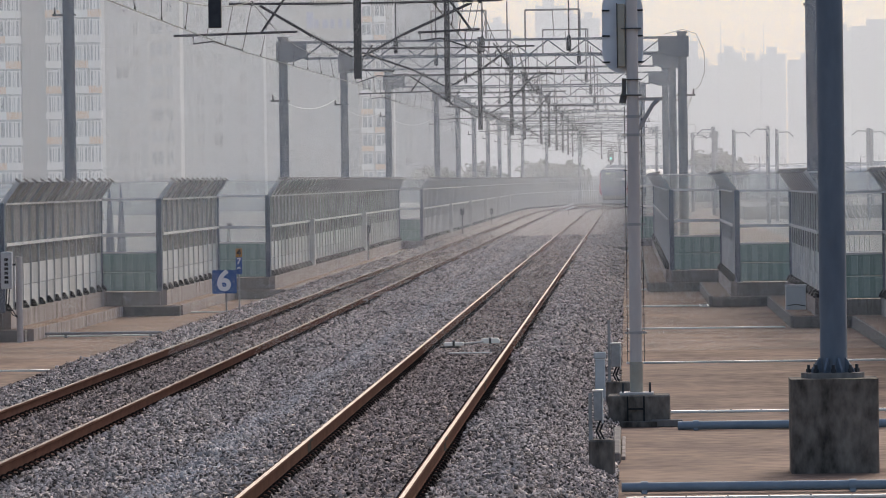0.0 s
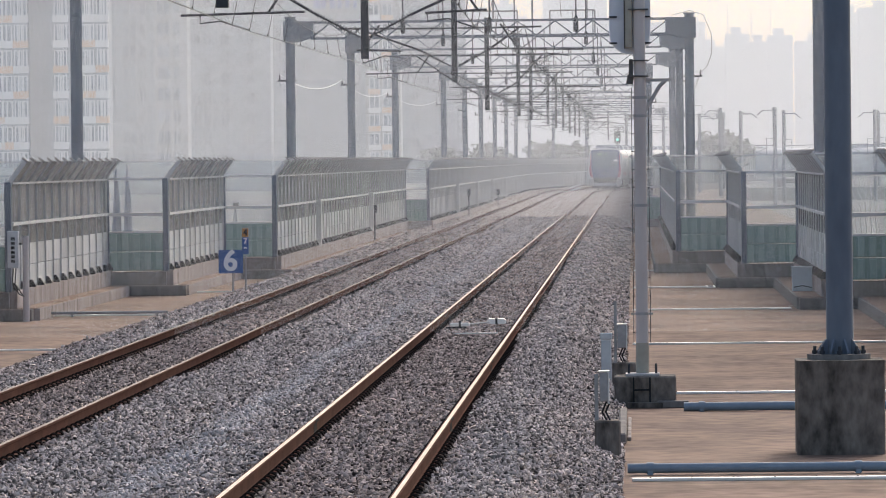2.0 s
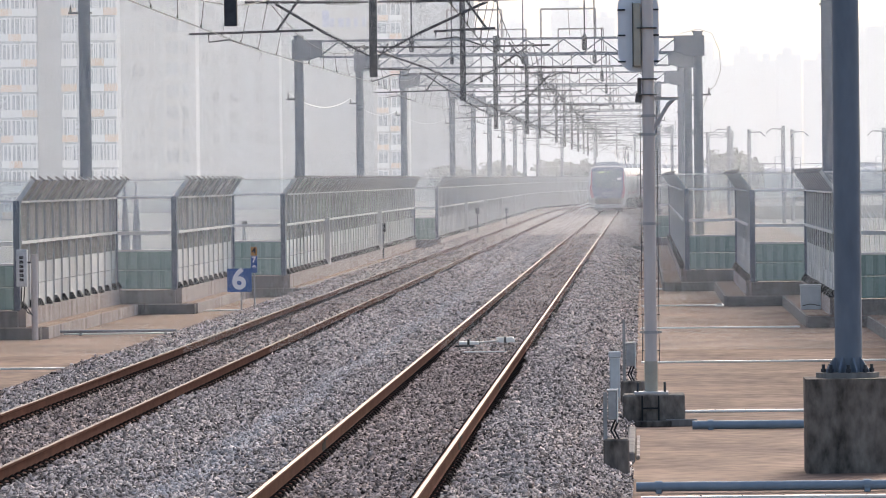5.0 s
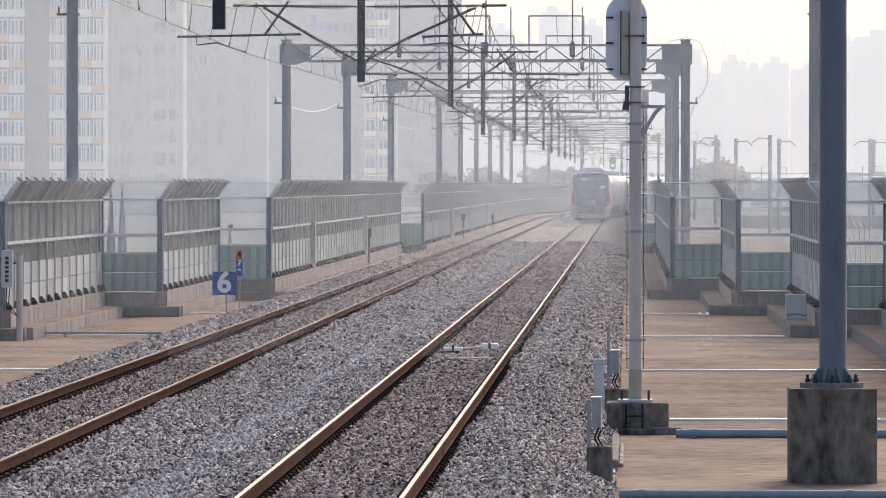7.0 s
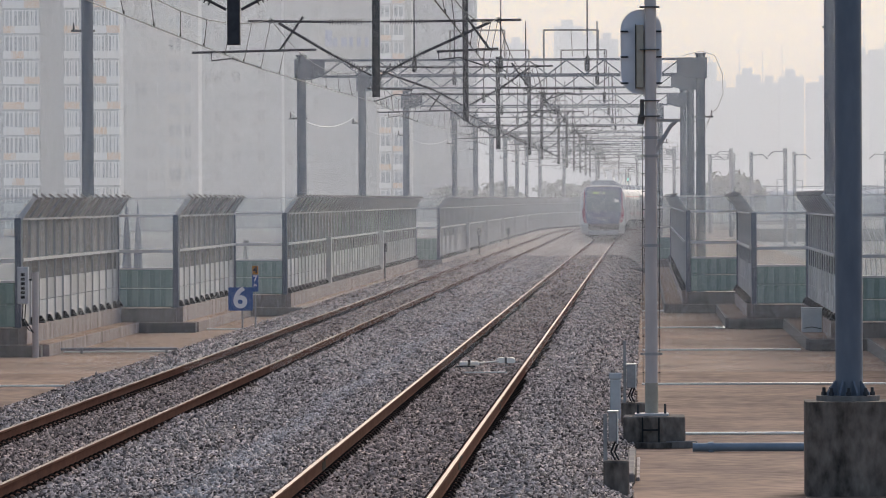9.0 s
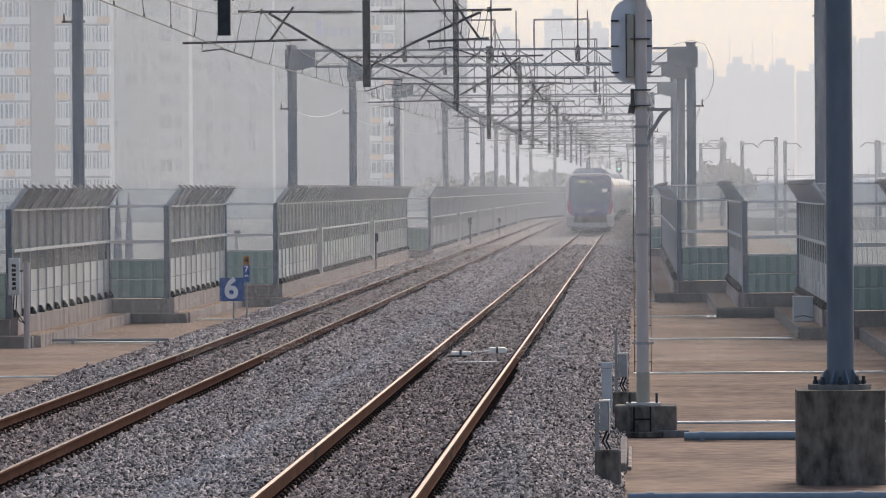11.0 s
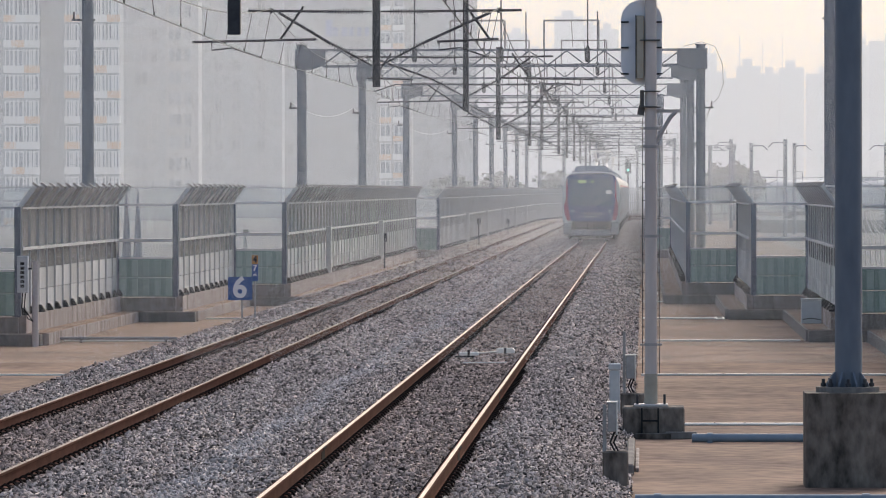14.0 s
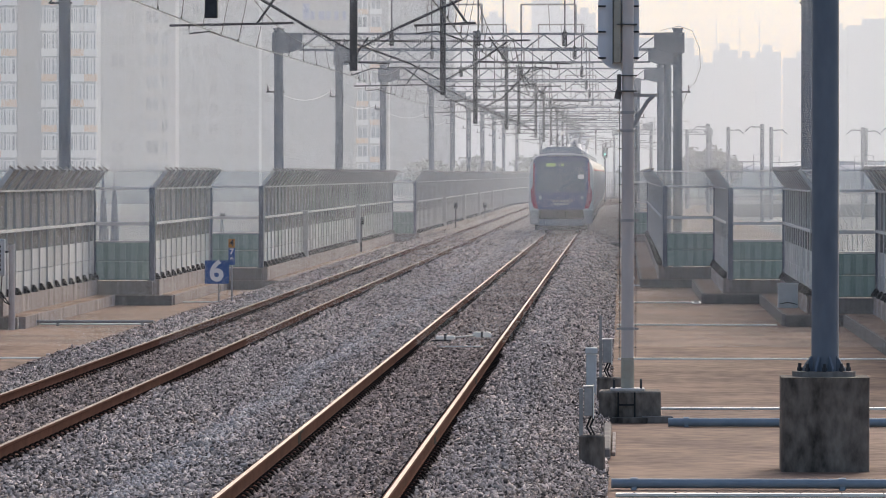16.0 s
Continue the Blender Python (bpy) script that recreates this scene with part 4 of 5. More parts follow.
# box and post at the barrier's end
eb = thing("equipment_post", -13.50, 138.6, 0, "grey steel post with a slotted equipment box and black cables", "equipment post")
part("post", Solid().tube((-0.1, 0, 0), (-0.1, 0, 1.92), 0.075, 12), M_MAST, eb)
bx = part("box", Solid().box(-0.50, -0.25, -0.12, 0.12, 1.20, 2.03, 0.015), M_BOX, eb, "pale slotted box")
for i in range(6):
    part("slot", Solid().box(-0.42, -0.33, -0.128, -0.119, 1.32 + 0.1 * i, 1.39 + 0.1 * i), M_BLACK, bx)
part("arm", Solid().box(-0.35, -0.1, -0.02, 0.02, 1.72, 1.76), M_DARK, eb)
for k in (0, 0.06):
    part("cable", Solid().path([(-0.38 + k, 0, 1.20), (-0.40 + k, -0.05, 0.85), (-0.25 + k, -0.05, 0.62), (-0.12, -0.05, 0.55)], 0.014, 6), M_BLACK, eb)
# cabinet on the ledge
cb = thing("grey_cabinet", 4.02, 149.5, LEDGE, "pale grey steel cabinet standing on the concrete ledge", "cabinet")
part("case", Solid().box(-0.24, 0.24, -0.2, 0.2, 0.0, 0.57, 0.015), M_BOX, cb)
part("roof_plate", Solid().box(-0.26, 0.26, -0.23, 0.22, 0.57, 0.60, 0.006), M_BOX, cb)
part("cable", Solid().path([(-0.2, -0.21, 0.1), (0.0, -0.22, 0.14), (0.22, -0.21, 0.09)], 0.012, 6), M_BLACK, cb)
# small dark boxes on stakes along the left barrier
for x, y, z in ((-9.28, 350.0, 1.35), (-9.05, 415.0, 1.3), (-10.60, 254.0, 1.2)):
    t = thing("barrier_box", x, y, LEDGE if x < -9.2 else 0, "small dark box on a stake by the barrier", "trackside box", "trackside boxes")
    part("stake", Solid().tube((0, 0, 0), (0, 0, z), 0.035, 8), M_DARK, t)
    part("case", Solid().box(-0.11, 0.11, -0.1, 0.1, z - 0.1, z + 0.25, 0.01), M_DARK, t)
# bright metal plates with dark gratings on the right of the deck
for x, y in ((0.35, 208.0), (2.05, 168.2), (4.9, 143.9)):
    t = thing("drain_cover", x, y, 0, "bright scuffed metal drain cover on the deck", "drain cover", "drain covers")
    part("plate", Solid().box(-0.12, 0.12, -1.2, 1.2, 0.0, 0.03, 0.008), M_STRIP, t)
    part("grating", Solid().box(-0.07, 0.07, -1.0, 1.0, 0.03, 0.04), M_DARK, t)
rs = thing("far_signal", -1.61, 640.0, 0, "far railway signal showing green", "signal")
part("mast", Solid().tube((0, 0.2, 0), (0, 0.2, 6.6), 0.1, 8), M_DARK, rs)
part("head", Solid().prism(rounded(0.65, 1.3, 0.25, 6, 0, 5.70), -0.1, 0.1), M_DARK, rs)
part("lamp", Solid().tube((0, -0.13, 5.48), (0, -0.10, 5.48), 0.12, 12), M_GREENLAMP, rs, "lit green lamp")

# things beyond the clear bays
for px, y in ((194.0, 232.0), (214.0, 236.0)):
    x = (px - 1110.7) / 11000 * y
    t = thing("folded_parasol", x, y, -0.6, "tall folded dark blue parasol standing beyond the barrier", "parasol", "folded parasols")
    part("cloth", Solid().tube((0, 0, 1.2), (0, 0, 2.9), 0.20, 10, 0.11).tube((0, 0, 2.9), (0, 0, 3.9), 0.11, 10, 0.03), M_NAVYCLOTH, t)
    part("pole", Solid().tube((0, 0, 0), (0, 0, 4.1), 0.03, 8), M_GALV, t)
tp = thing("white_tripod", -13.1, 204.0, -0.6, "small white metal tripod frame beyond the barrier", "tripod")
for a, b in (((-0.25, 0, 0), (0, 0, 2.75)), ((0.3, 0, 0), (0, 0, 2.75)), ((0, 0.3, 0), (0, 0, 2.75))):
    part("leg", Solid().tube(a, b, 0.025, 6), M_RAIL, tp)
part("head", Solid().box(-0.06, 0.12, -0.08, 0.08, 2.65, 2.80, 0.02), M_DARK, tp)
for k in range(5):
    x = 5.1 + k * 0.16
    w = thing("hanging_cable", x, 152.0 + k, 0, "pale loose cable hanging beyond the clear bay", "cable", "hanging cables")
    part("strand", Solid().path([(0, 0, 3.3), (0.05, 0, 2.9 - 0.05 * k), (0.12 + 0.03 * k, 0, 2.5), (0.30, 0, 2.2 + 0.06 * k), (0.34, 0, 1.2), (0.35, 0, 0.0)], 0.012, 5), M_STRIP, w)

mk2 = thing("line_marker", -4.95, 528.0, 0.40, "small white striped marker between the two tracks", "marker")
part("stake", Solid().tube((0, 0.05, 0), (0, 0.05, 0.9), 0.04, 8), M_GALV, mk2)
for z in (0.35, 0.62):
    part("stripe", Solid().prism([(-0.45, z), (-0.45, z + 0.14), (0.45, z + 0.40), (0.45, z + 0.26)], -0.02, 0.02), M_PAINT, mk2)


# ---- train ----
def car_profile(w=1.56, low=0.95, high=3.73):
    pts = [(-w + 0.06, low), (w - 0.06, low), (w, low + 0.25), (w, 2.9), (w - 0.06, 3.25), (w - 0.22, 3.52), (w - 0.52, 3.66), (0.5, 3.73), (-0.5, 3.73),
           (-w + 0.52, 3.66), (-w + 0.22, 3.52), (-w + 0.06, 3.25), (-w, 2.9), (-w, low + 0.25)]
    return pts


def bogie(parent, y):
    b = part("bogie", Solid().box(-1.2, 1.2, y - 1.5, y + 1.5, 0.38, 0.78, 0.05), M_UNDER, parent)
    for yy in (y - 1.05, y + 1.05):
        for x in (-0.75, 0.75):
            part("wheel", Solid().tube((x - 0.06, yy, 0.43), (x + 0.06, yy, 0.43), 0.43, 20), M_UNDER, b)


def pantograph(parent, y):
    p = part("pantograph", Solid().box(-0.7, 0.7, y - 0.8, y + 0.8, 3.74, 3.86, 0.02), M_DARK, parent, "raised pantograph with bright arms")
    # arms and bows are thickened and pale to paint in glints
    for x in (-0.5, 0.5):
        part("lower_arm", Solid().tube((x, y - 0.6, 3.85), (x * 0.6, y + 1.0, 4.62), 0.085, 6), M_STRIP, p)
        part("upper_arm", Solid().tube((x * 0.6, y + 1.0, 4.62), (x * 0.9, y - 0.2, 5.36), 0.08, 6), M_STRIP, p)
    for yy in (y - 0.45, y + 0.05):
        part("contact_bow", Solid().path([(-0.80, yy, 5.16), (-0.62, yy, 5.37), (0.62, yy, 5.37), (0.80, yy, 5.16)], 0.05, 6), M_STRIP, p)
    for x in (-0.6, 0.6):
        part("insulator", Solid().tube((x, y - 0.7, 3.86), (x, y - 0.7, 4.08), 0.07, 8), M_TRAINROOF, p)


def car_common(c, y0, length):
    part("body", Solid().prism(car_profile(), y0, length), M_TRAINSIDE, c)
    for sgn in (-1, 1):
        part("window_band", Solid().box(sgn * 1.561, sgn * 1.568, y0 + 2.2, length - 0.6, 2.05, 2.85), M_TGLASS, c, "dark window band")
        part("stripe", Solid().box(sgn * 1.561, sgn * 1.566, y0 + 2.2, length - 0.3, 1.35, 1.60), M_RED, c, "red stripe")
        part("upper_stripe", Solid().box(sgn * 1.561, sgn * 1.566, y0 + 2.2, length - 0.3, 2.98, 3.08), M_RED, c, "red stripe")
        for k in range(4):
            dy = y0 + 3.2 + k * 4.4
            part("door", Solid().box(sgn * 1.565, sgn * 1.578, dy, dy + 1.3, 1.15, 2.98, 0.004), M_TRAINBODY, c)
        part("skirt", Solid().box(sgn * 1.35, sgn * 1.50, y0 + 4.5, length - 4.5, 0.5, 0.95, 0.03), M_UNDER, c)
    part("roof_unit", Solid().prism([(-0.95, 3.70), (0.95, 3.70), (0.92, 3.98), (0.72, 4.13), (-0.72, 4.13), (-0.92, 3.98)], y0 + 1.9, y0 + 5.2), M_TRAINROOF, c, "pale blue-grey roof unit")
    part("roof_unit", Solid().prism([(-0.95, 3.70), (0.95, 3.70), (0.92, 3.98), (0.72, 4.13), (-0.72, 4.13), (-0.92, 3.98)], length - 6.5, length - 3.2), M_TRAINROOF, c, "pale blue-grey roof unit")
    bogie(c, y0 + 3.2)
    bogie(c, length - 3.0)


front = thing("train_car", TRACK_R, 300, RAIL, "commuter train driving car with navy cab face and red side accents", "train car", "train cars")
# the cab: three rings that draw in towards the nose
cab = Solid()
prof = car_profile()
rings = [(0.0, 0.965, 0.10), (0.12, 0.988, 0.04), (0.45, 1.0, 0.0)]
v = []
for y, sc, drop in rings:
    for x, z in prof:
        zz = 2.2 + (z - 2.2) * (sc if z > 2.2 else 1.0)
        v.append((x * sc, y + max(0.0, (z - 1.5)) * 0.10 * (1 if y < 0.4 else 0.0), zz))
n = len(prof)
cab.add(v, [(j * n + i, j * n + (i + 1) % n, j * n + n + (i + 1) % n, j * n + n + i) for j in range(2) for i in range(n)] + [tuple(range(n))])
part("cab_shell", cab, M_TRAINBODY, front, "silver-white cab surround")
car_common(front, 0.45, 19.5)


def face(poly, y, thick, lean=0.10):
    """A plate on the leaning cab front."""
    s = Solid()
    n = len(poly)
    v = [(x, y + max(0.0, z - 1.5) * lean - d, z) for d in (0.0, thick) for x, z in poly]
    return s.add(v, [(i, (i + 1) % n, n + (i + 1) % n, n + i) for i in range(n)] + [tuple(range(n)), tuple(range(n, 2 * n))])


part("face_mask", face(rounded(2.68, 2.54, 0.30, 6, 0, 2.40), -0.002, 0.02), M_NAVY, front, "navy blue cab face")
part("windscreen", face(rounded(2.28, 1.12, 0.12, 5, 0, 2.52), -0.024, 0.012), M_TGLASS, front)
part("display_panel", face(rounded(2.28, 0.30, 0.06, 4, 0, 3.28), -0.024, 0.012), M_TGLASS, front)
part("destination_display", face([(-0.72, 3.18), (-0.28, 3.18), (-0.28, 3.34), (-0.72, 3.34)], -0.037, 0.004), M_DISPLAY, front, "lit destination display")
part("number_display", face([(0.0, 3.20), (0.12, 3.20), (0.12, 3.32), (0.0, 3.32)], -0.037, 0.004), M_DISPLAY, front)
part("sticker", face([(0.78, 2.60), (1.08, 2.60), (1.08, 2.80), (0.78, 2.80)], -0.037, 0.003), M_PAINT, front)
for sgn in (-1, 1):
    part("red_accent", face([(sgn * x, z) for x, z in ((1.27, 3.38), (1.34, 3.30), (1.37, 2.25), (1.46, 2.05), (1.44, 1.55), (1.30, 1.18), (1.10, 1.18), (1.18, 1.45), (1.27, 2.05))], -0.022, 0.03), M_RED, front)
    lamp = [(sgn * 1.0 + 0.085 * math.cos(a * math.pi / 8), 1.69 + 0.085 * math.sin(a * math.pi / 8)) for a in range(16)]
    part("headlight", face(lamp, -0.024, 0.02), M_LAMPGLASS, front)
    part("wiper", face([(sgn * 0.25, 2.02), (sgn * 0.28, 2.02), (sgn * 0.75, 2.42), (sgn * 0.72, 2.43)], -0.037, 0.006), M_BLACK, front)
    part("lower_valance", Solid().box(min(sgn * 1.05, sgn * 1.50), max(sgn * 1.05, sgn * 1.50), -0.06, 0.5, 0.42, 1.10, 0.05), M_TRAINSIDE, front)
    part("roof_horn", Solid().tube((sgn * 1.0, 0.9, 3.55), (sgn * 1.0, 0.9, 3.82), 0.05, 8), M_DARK, front)
for i in range(6):
    x = -0.42 + i * 0.17
    part("lettering_bar", face([(x, 1.49), (x + 0.10, 1.49), (x + 0.125, 1.60), (x + 0.025, 1.60)], -0.024, 0.006), M_GALV, front)
for i in range(5):
    x = -0.34 + i * 0.14
    part("number_bar", face([(x, 1.36), (x + 0.10, 1.36), (x + 0.10, 1.43), (x, 1.43)], -0.024, 0.005), M_BOX, front)
part("bumper", Solid().prism(rounded(2.14, 0.44, 0.10, 4, 0, 0.91), -0.10, 0.3), M_UNDER, front)
part("coupler", Solid().box(-0.22, 0.22, -0.45, 0.1, 0.72, 1.02, 0.04).tube((0, -0.5, 0.87), (0, -0.42, 0.87), 0.2, 10), M_UNDER, front)
part("valance", Solid().box(-1.05, 1.05, -0.02, 0.3, 0.36, 0.69, 0.05), M_TRAINROOF, front)
part("rail_guard", Solid().box(-1.25, 1.25, 0.5, 0.7, 0.16, 0.45, 0.02), M_UNDER, front)
part("roof_edge", Solid().prism([(-1.36, 3.50), (-1.08, 3.68), (-0.5, 3.735), (0.5, 3.735), (1.08, 3.68), (1.36, 3.50), (1.40, 3.55), (1.10, 3.75), (0.5, 3.81), (-0.5, 3.81), (-1.10, 3.75), (-1.40, 3.55)], 0.04, 0.60), M_PAINT, front, "white roof edge")
cars = [front]
for i in range(9):
    c = thing("train_car", TRACK_R, 320 + 20 * i, RAIL, "silver commuter train car with dark windows and red stripes", "train car", "train cars")
    car_common(c, 0.0, 19.5)
    part("gangway", Solid().box(-0.7, 0.7, -0.5, 0.0, 1.2, 3.3, 0.03), M_UNDER, c)
    if i in (2, 3, 6, 7):
        pantograph(c, 16.5 if i in (2, 6) else 3.0)
    cars.append(c)


def motions():
    """The train rolls in at an even pace along the curve and the straight."""
    for i, c in enumerate(cars):
        rows = []
        for k in range(17):
            y = 296.0 + 19.3 * (16 - k) + 20.0 * i
            rows.append((float(k), pose(TRACK_R + bend(y), y, RAIL, 0, 0, heading(y + 8))))
        walk(c, rows)


# ---- town ----
def tower(x0, x1, y, storeys, floor_h, bays, label, wall=M_TOWER, balcony=True, deep=7.0, side=None, tan=False):
    """An apartment tower; bays are (x from the left edge, width) stacks of windows."""
    t = thing("apartment_tower", x0, y, -0.6, label, "apartment tower", "apartment towers")
    h = storeys * floor_h
    w = x1 - x0
    part("wall", Solid().box(0, w, 0, deep, 0, h), wall, t)
    part("roof", Solid().box(-0.3, w + 0.3, -0.3, deep + 0.3, h, h + 0.8), M_TOWERSIDE, t)
    made = {}
    for bx, bw in bays:
        if (bw,) not in made:
            gl = Solid().box(0, bw, -0.06, -0.002, 0, 1.65).mesh("pane", M_WIN if balcony else M_WINFAR)
            fr = Solid()
            for a, b, c, d in ((-0.12, 0, -0.1, 1.75), (bw, bw + 0.12, -0.1, 1.75), (bw / 2 - 0.07, bw / 2 + 0.07, 0, 1.65), (-0.12, bw + 0.12, 1.65, 1.78)):
                fr.box(a, b, -0.14, -0.001, c, d)
            sill = Solid().box(-0.25, bw + 0.25, -0.5 if balcony else -0.2, -0.001, -0.85 if balcony else -0.15, -0.02)
            # far towers: wall-toned frames and sills paint in the haze's low contrast
            made[(bw,)] = (gl, fr.mesh("window_frame", M_TRIM if balcony else M_TOWERSIDE), sill.mesh("sill", M_TRIM if balcony else M_TOWERSIDE), sill.mesh("sill", M_TOWERTAN))
        gl, fr, sill, sill2 = made[(bw,)]
        for s in range(min(storeys, 19)):
            z = s * floor_h + 0.95
            win = new("window", fr)
            win.parent = t
            win.location = (bx, 0, z)
            p = new("pane", gl)
            p.parent = win
            q = new("sill", sill2 if tan and (s * 7 + int(bx)) % 5 < 2 else sill)
            q.parent = win
    return t


K = 1 / 11000.0
PALE = "pale grey high-rise apartment tower with stacked white-framed windows"


def at(px, y):
    """x of a bearing at the distance y."""
    return (px - 1110.7) * K * y


Y1 = 709.0
tower(at(-190, Y1), at(38, Y1), Y1, 28, 2.9, [(at(b, Y1) - at(-190, Y1), w) for b, w in ((-150, 1.2), (-110, 1.2), (-60, 1.2), (-20, 0.9), (-6, 1.0), (17, 0.7), (26, 0.7))], PALE, tan=True)
tower(at(38, Y1), at(84, Y1 + 3), Y1 + 3, 28, 2.9, [], "blank pale grey end wall of an apartment tower")
tower(at(84, Y1), at(180, Y1), Y1, 28, 2.9, [(at(b, Y1) - at(84, Y1), w) for b, w in ((88, 0.7), (98, 0.6), (135, 0.8), (146, 0.6), (164, 0.6), (172, 0.5))], PALE, tan=True)
Y2 = 833.0
tower(at(178, Y2), at(269, Y2), Y2, 32, 2.9, [(at(b, Y2) - at(178, Y2), w) for b, w in ((183, 0.9), (209, 1.7), (239, 0.7))], PALE, balcony=False)
tower(at(269, Y2), at(322, Y2 - 4), Y2 - 4, 32, 2.9, [(at(b, Y2) - at(269, Y2), w) for b, w in ((274, 1.6), (302, 0.8))], PALE, wall=M_TOWERSIDE, balcony=False)
Y3 = 900.0
tower(at(322, Y3), at(470, Y3), Y3, 36, 2.9, [(at(b, Y3) - at(322, Y3), w) for b, w in ((334, 0.9), (352, 1.0), (382, 1.2), (428, 1.0))], "pale grey high-rise apartment tower with narrow window stacks", balcony=False)
Y4 = 980.0
t4 = tower(at(470, Y4), at(640, Y4), Y4, 28, 2.9, [(at(b, Y4) - at(470, Y4), w) for b, w in ((480, 0.8), (528, 0.6))], "pale grey apartment tower with a blue rooftop sign", balcony=False)
sx = at(548, Y4) - at(470, Y4)
for i, (w, hh) in enumerate(((1.5, 2.6), (0.9, 1.4), (1.3, 1.4), (0.9, 1.4), (0.9, 1.4), (0.8, 1.4), (0.8, 1.4))):
    part("sign_bar", Solid().box(sx + i * 1.25, sx + i * 1.25 + w * 0.72, -0.3, -0.05, 28.3, 28.3 + hh), M_SIGNBLUE, t4, "blue sign lettering")
tower(at(640, Y4), at(700, Y4 - 5), Y4 - 5, 24, 2.9, [(at(b, Y4) - at(640, Y4), w) for b, w in ((648, 1.4), (672, 1.4))], "pale apartment tower with tan window bays", wall=M_TOWERSIDE, balcony=True, tan=True)
Y5 = 1150.0
tower(at(700, Y5), at(815, Y5), Y5, 32, 2.9, [(at(b, Y5) - at(700, Y5), w) for b, w in ((720, 1.2), (760, 1.2))], "hazy pale high-rise apartment tower", balcony=False)

# hazy blocks on the horizon: bearings, distance, top bearing
for a, b, y, top, cat in ((815, 870, 2300, 66, 1), (868, 905, 2000, 52, 1), (905, 935, 2000, 85, 1), (953, 1003, 1900, 22, 1), (1003, 1030, 2100, 38, 1), (1030, 1066, 2000, 45, 1), (820, 1240, 2600, 88, 2), (1066, 1110, 2200, 86, 1),
                          (1222, 1276, 1700, 132, 2), (1276, 1318, 1680, 110, 2), (1318, 1352, 1705, 124, 2), (1352, 1394, 1680, 113, 2), (1400, 1490, 1700, 124, 2), (1490, 1512, 1800, 74, 2), (1512, 1620, 1790, 66, 2), (1620, 1800, 1800, 100, 2)):
    hgt = EYE + (328 - top) * K * y
    t = thing("city_block", at((a + b) / 2, y), y, -0.6, "far grey high-rise block fading into haze", "high-rise", "far city blocks")
    hw = (b - a) / 2 * K * y
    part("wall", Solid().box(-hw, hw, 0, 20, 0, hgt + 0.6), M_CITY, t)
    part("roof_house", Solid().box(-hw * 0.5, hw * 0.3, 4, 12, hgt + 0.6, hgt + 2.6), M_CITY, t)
    if cat == 2 and b - a < 60:
        part("aerial", Solid().tube((-hw * 0.8, 2, hgt), (-hw * 0.8, 2, hgt + 9), 0.14, 5), M_CITY, t)

# yard catenary poles and parked trains to the right
def yard_pole(px, y, top, arm):
    t = thing("yard_pole", at(px, y), y, -0.6, "slim grey yard catenary pole with a bracket arm", "catenary pole", "yard catenary poles")
    z = EYE + (328 - top) * K * y + 0.6
    part("pole", Solid().tube((0, 0, 0), (0, 0, z), 0.17, 8), M_POLE, t)
    part("top_arm", Solid().path([(0, 0, z - 0.3), (arm * 1.0, 0, z - 0.25), (arm * 1.45, 0, z - 0.65)], 0.06, 5), M_POLE, t)
    br = Solid()
    br.tube((0, 0, z - 3.2), (arm * 3.0, 0, z - 3.1), 0.04, 5)
    br.tube((0, 0, z - 4.4), (arm * 2.4, 0, z - 3.3), 0.04, 5)
    br.path([(0, 0, z - 2.6), (arm * 0.7, 0, z - 2.6), (arm * 0.7, 0, z - 4.6), (0, 0, z - 4.6)], 0.04, 5)
    part("bracket", br, M_POLE, t)


for px, y, top, arm in ((1265, 560, 240, -1), (1301, 560, 246, 1), (1361, 520, 240, -1), (1377, 560, 246, 1), (1538, 560, 246, -1), (1544, 600, 248, 1), (1228, 620, 250, 1), (1600, 540, 242, -1)):
    yard_pole(px, y, top, arm)
# bed added and raised so the camera sees parked roofs above the barrier
tagged(part("yard_bed", Solid().box(11.0, 90.0, 585.0, 680.0, -0.596, 0.6), M_GROUND), "low raised gravel bed of the train yard", "ground", kind="structure")
for x, y in ((21.5, 600.0), (41.5, 600.0), (26.0, 630.0), (46.0, 630.0)):
    t = thing("parked_train_car", x, y, 0.6, "parked silver train car with a pale roof in the yard", "train car", "parked train cars", turn=-90)
    part("body", Solid().prism(car_profile(), -9.7, 9.7), M_TRAINBODY, t)
    part("window_band", Solid().box(-1.57, -1.561, -9.2, 9.2, 2.0, 2.9), M_TGLASS, t)
    part("roof_unit", Solid().prism([(-0.9, 3.7), (0.9, 3.7), (0.8, 4.1), (-0.8, 4.1)], -4, 1), M_TRAINROOF, t)
    bogie(t, -6.5)
    bogie(t, 6.5)


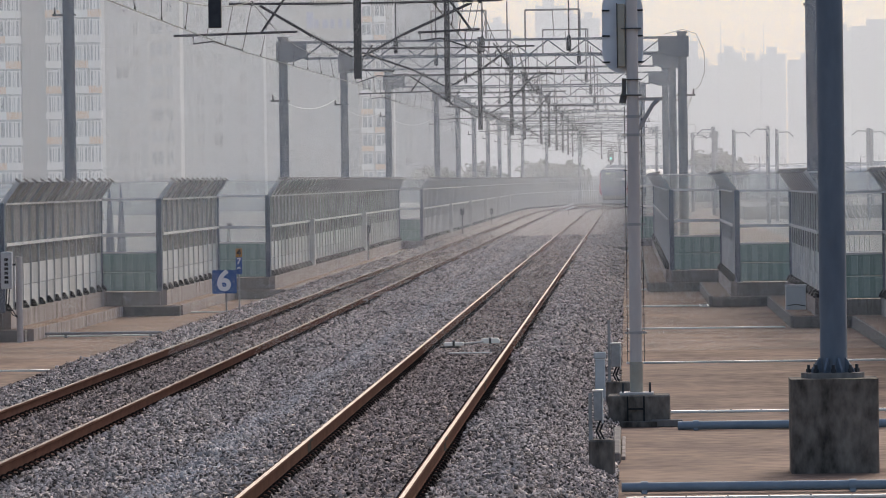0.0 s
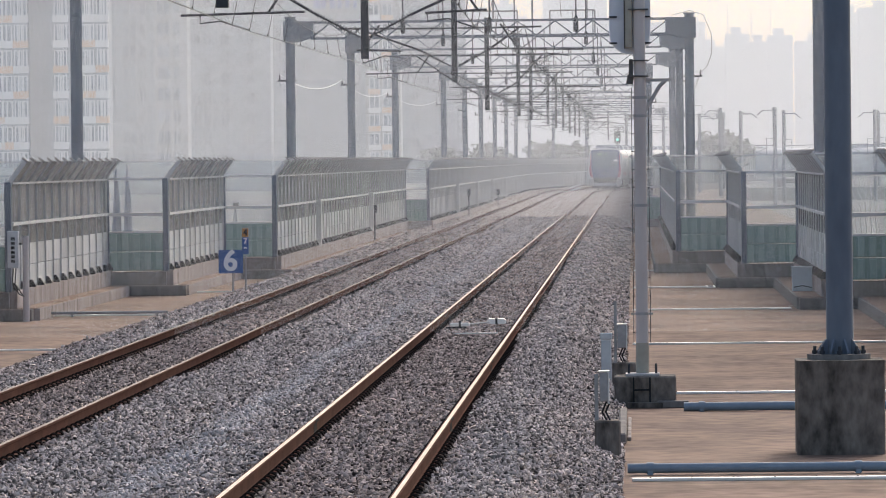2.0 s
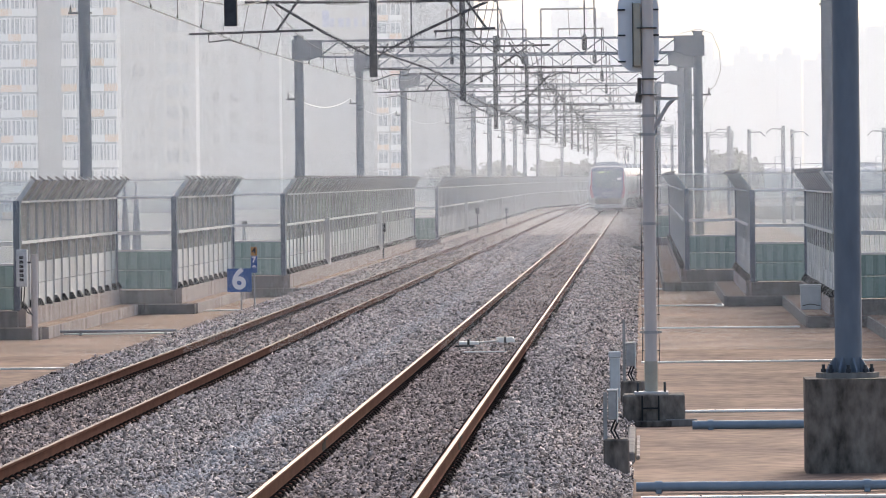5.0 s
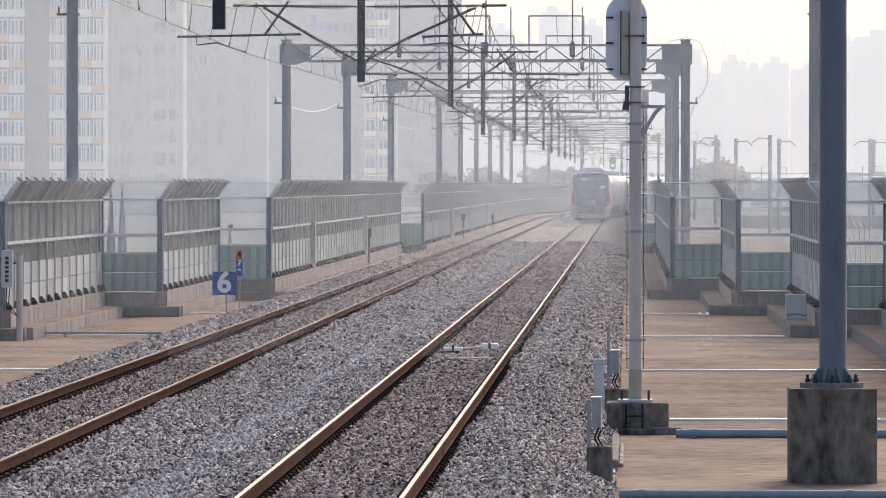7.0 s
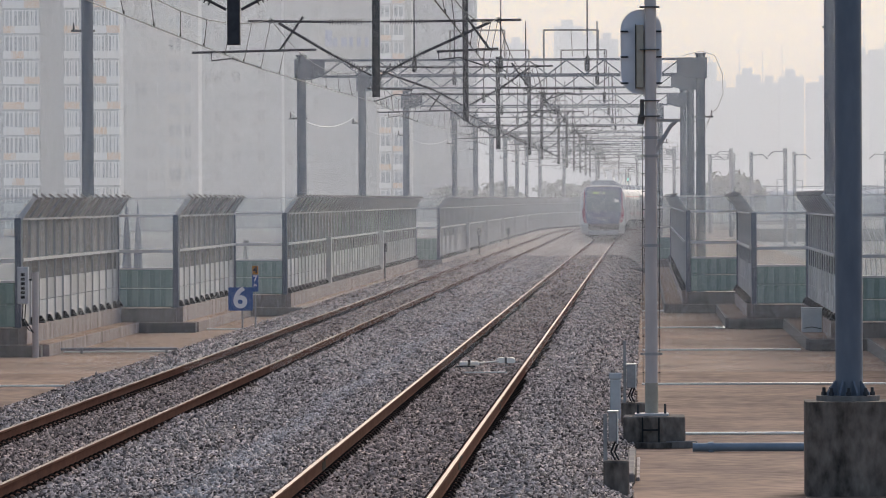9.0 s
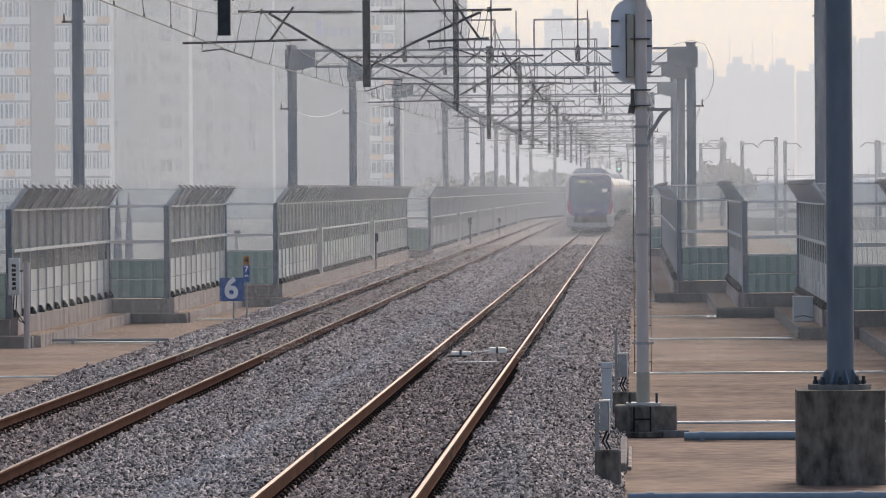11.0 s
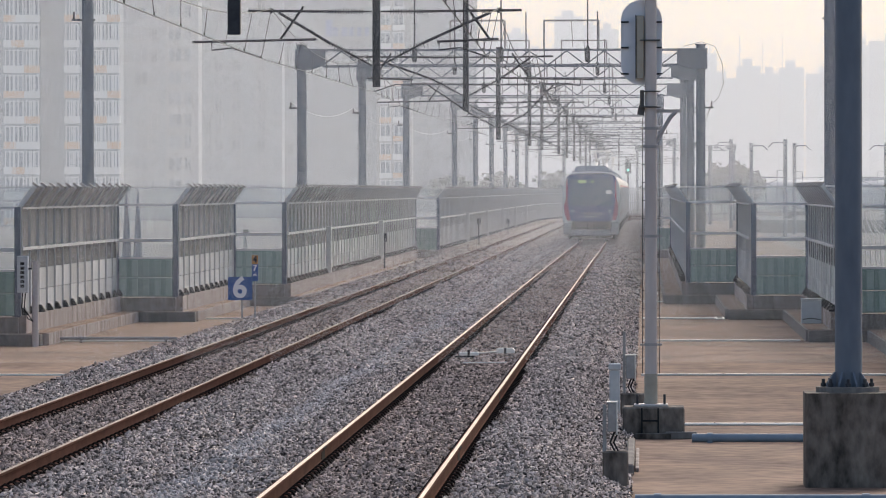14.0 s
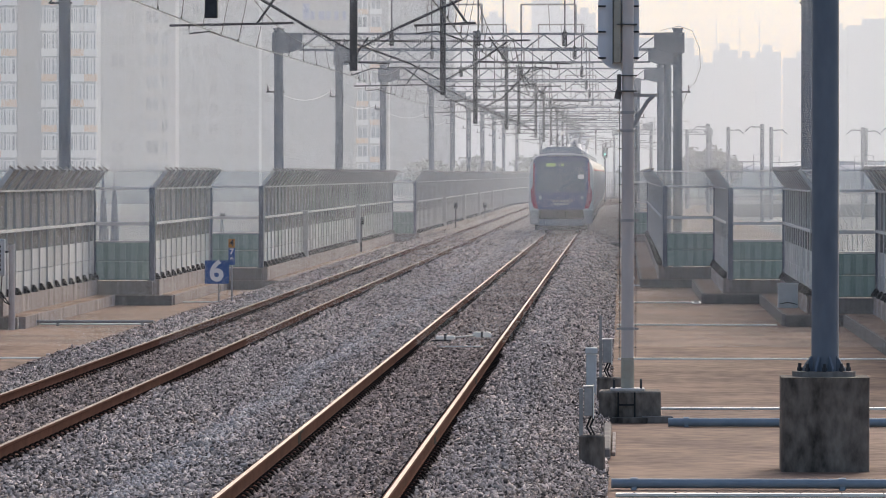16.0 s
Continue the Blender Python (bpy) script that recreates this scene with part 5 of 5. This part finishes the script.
def tree(x, y, h, r, seed):
    rng = random.Random(seed)
    t = thing("tree", x, y, -0.6, "hazy dull-green tree behind the barrier", "tree", "trees behind the barrier")
    tr = Solid().tube((0, 0, 0), (0.1, 0, h * 0.45), 0.22, 8, 0.14)
    for i in range(6):
        a = rng.uniform(0, 6.28)
        tr.tube((0.05, 0, h * rng.uniform(0.3, 0.45)), (math.cos(a) * r * 0.6, math.sin(a) * r * 0.6, h * rng.uniform(0.6, 0.85)), 0.09, 6, 0.03)
    part("trunk", tr, M_BARK, t)
    s = Solid()
    for i in range(700):
        u = Vector((rng.gauss(0, 1), rng.gauss(0, 1), rng.gauss(0, 1))).normalized() * r * rng.uniform(0.45, 1.0) ** 0.6
        lump = 1 + 0.25 * math.sin(3 * u.x + seed) * math.cos(2.3 * u.z)
        c = Vector((u.x * lump, u.y * lump, h * 0.66 + u.z * 0.62 * lump))
        p = [c + Vector((rng.uniform(-1, 1), rng.uniform(-1, 1), rng.uniform(-1, 1))) * 0.4 for _ in range(4)]
        s.add(p, [(0, 1, 2), (0, 2, 3), (0, 3, 1)])
    part("crown", s, M_LEAF, t)


for i, (px, y, h, r) in enumerate(((1262, 700, 7.5, 3.2), (1285, 720, 7.0, 2.8), (1248, 740, 6.5, 2.6), (1310, 760, 5.6, 2.5), (775, 760, 6.2, 2.5), (762, 800, 6.2, 2.4), (850, 800, 6.5, 3.0), (960, 850, 7.0, 3.2), (1010, 820, 6.5, 3.0))):
    tree(at(px, y), y, h, r, i)

# ---- haze stand-in: added curtains of fine opaque strips, thin near by, thicker further off ----
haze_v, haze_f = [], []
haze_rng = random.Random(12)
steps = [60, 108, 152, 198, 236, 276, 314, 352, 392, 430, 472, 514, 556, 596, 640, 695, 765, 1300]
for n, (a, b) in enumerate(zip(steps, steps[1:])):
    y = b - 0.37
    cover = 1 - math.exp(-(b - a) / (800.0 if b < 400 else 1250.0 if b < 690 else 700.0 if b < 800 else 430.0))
    # strip pitch and curtain extent are sized to the camera's view
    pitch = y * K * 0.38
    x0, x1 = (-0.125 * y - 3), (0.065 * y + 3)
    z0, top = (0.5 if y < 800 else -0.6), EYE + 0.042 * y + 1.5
    # short strips set a little aslant, each curtain at its own angle
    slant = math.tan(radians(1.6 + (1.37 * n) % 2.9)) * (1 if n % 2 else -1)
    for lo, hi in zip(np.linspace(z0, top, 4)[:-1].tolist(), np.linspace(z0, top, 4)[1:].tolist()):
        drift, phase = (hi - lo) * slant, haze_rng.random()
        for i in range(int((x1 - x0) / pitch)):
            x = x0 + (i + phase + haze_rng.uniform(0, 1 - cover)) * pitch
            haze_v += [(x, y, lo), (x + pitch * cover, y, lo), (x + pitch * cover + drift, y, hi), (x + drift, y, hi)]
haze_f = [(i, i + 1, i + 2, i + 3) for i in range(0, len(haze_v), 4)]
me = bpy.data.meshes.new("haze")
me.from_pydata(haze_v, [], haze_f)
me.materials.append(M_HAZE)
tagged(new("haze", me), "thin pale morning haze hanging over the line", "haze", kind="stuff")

motions()
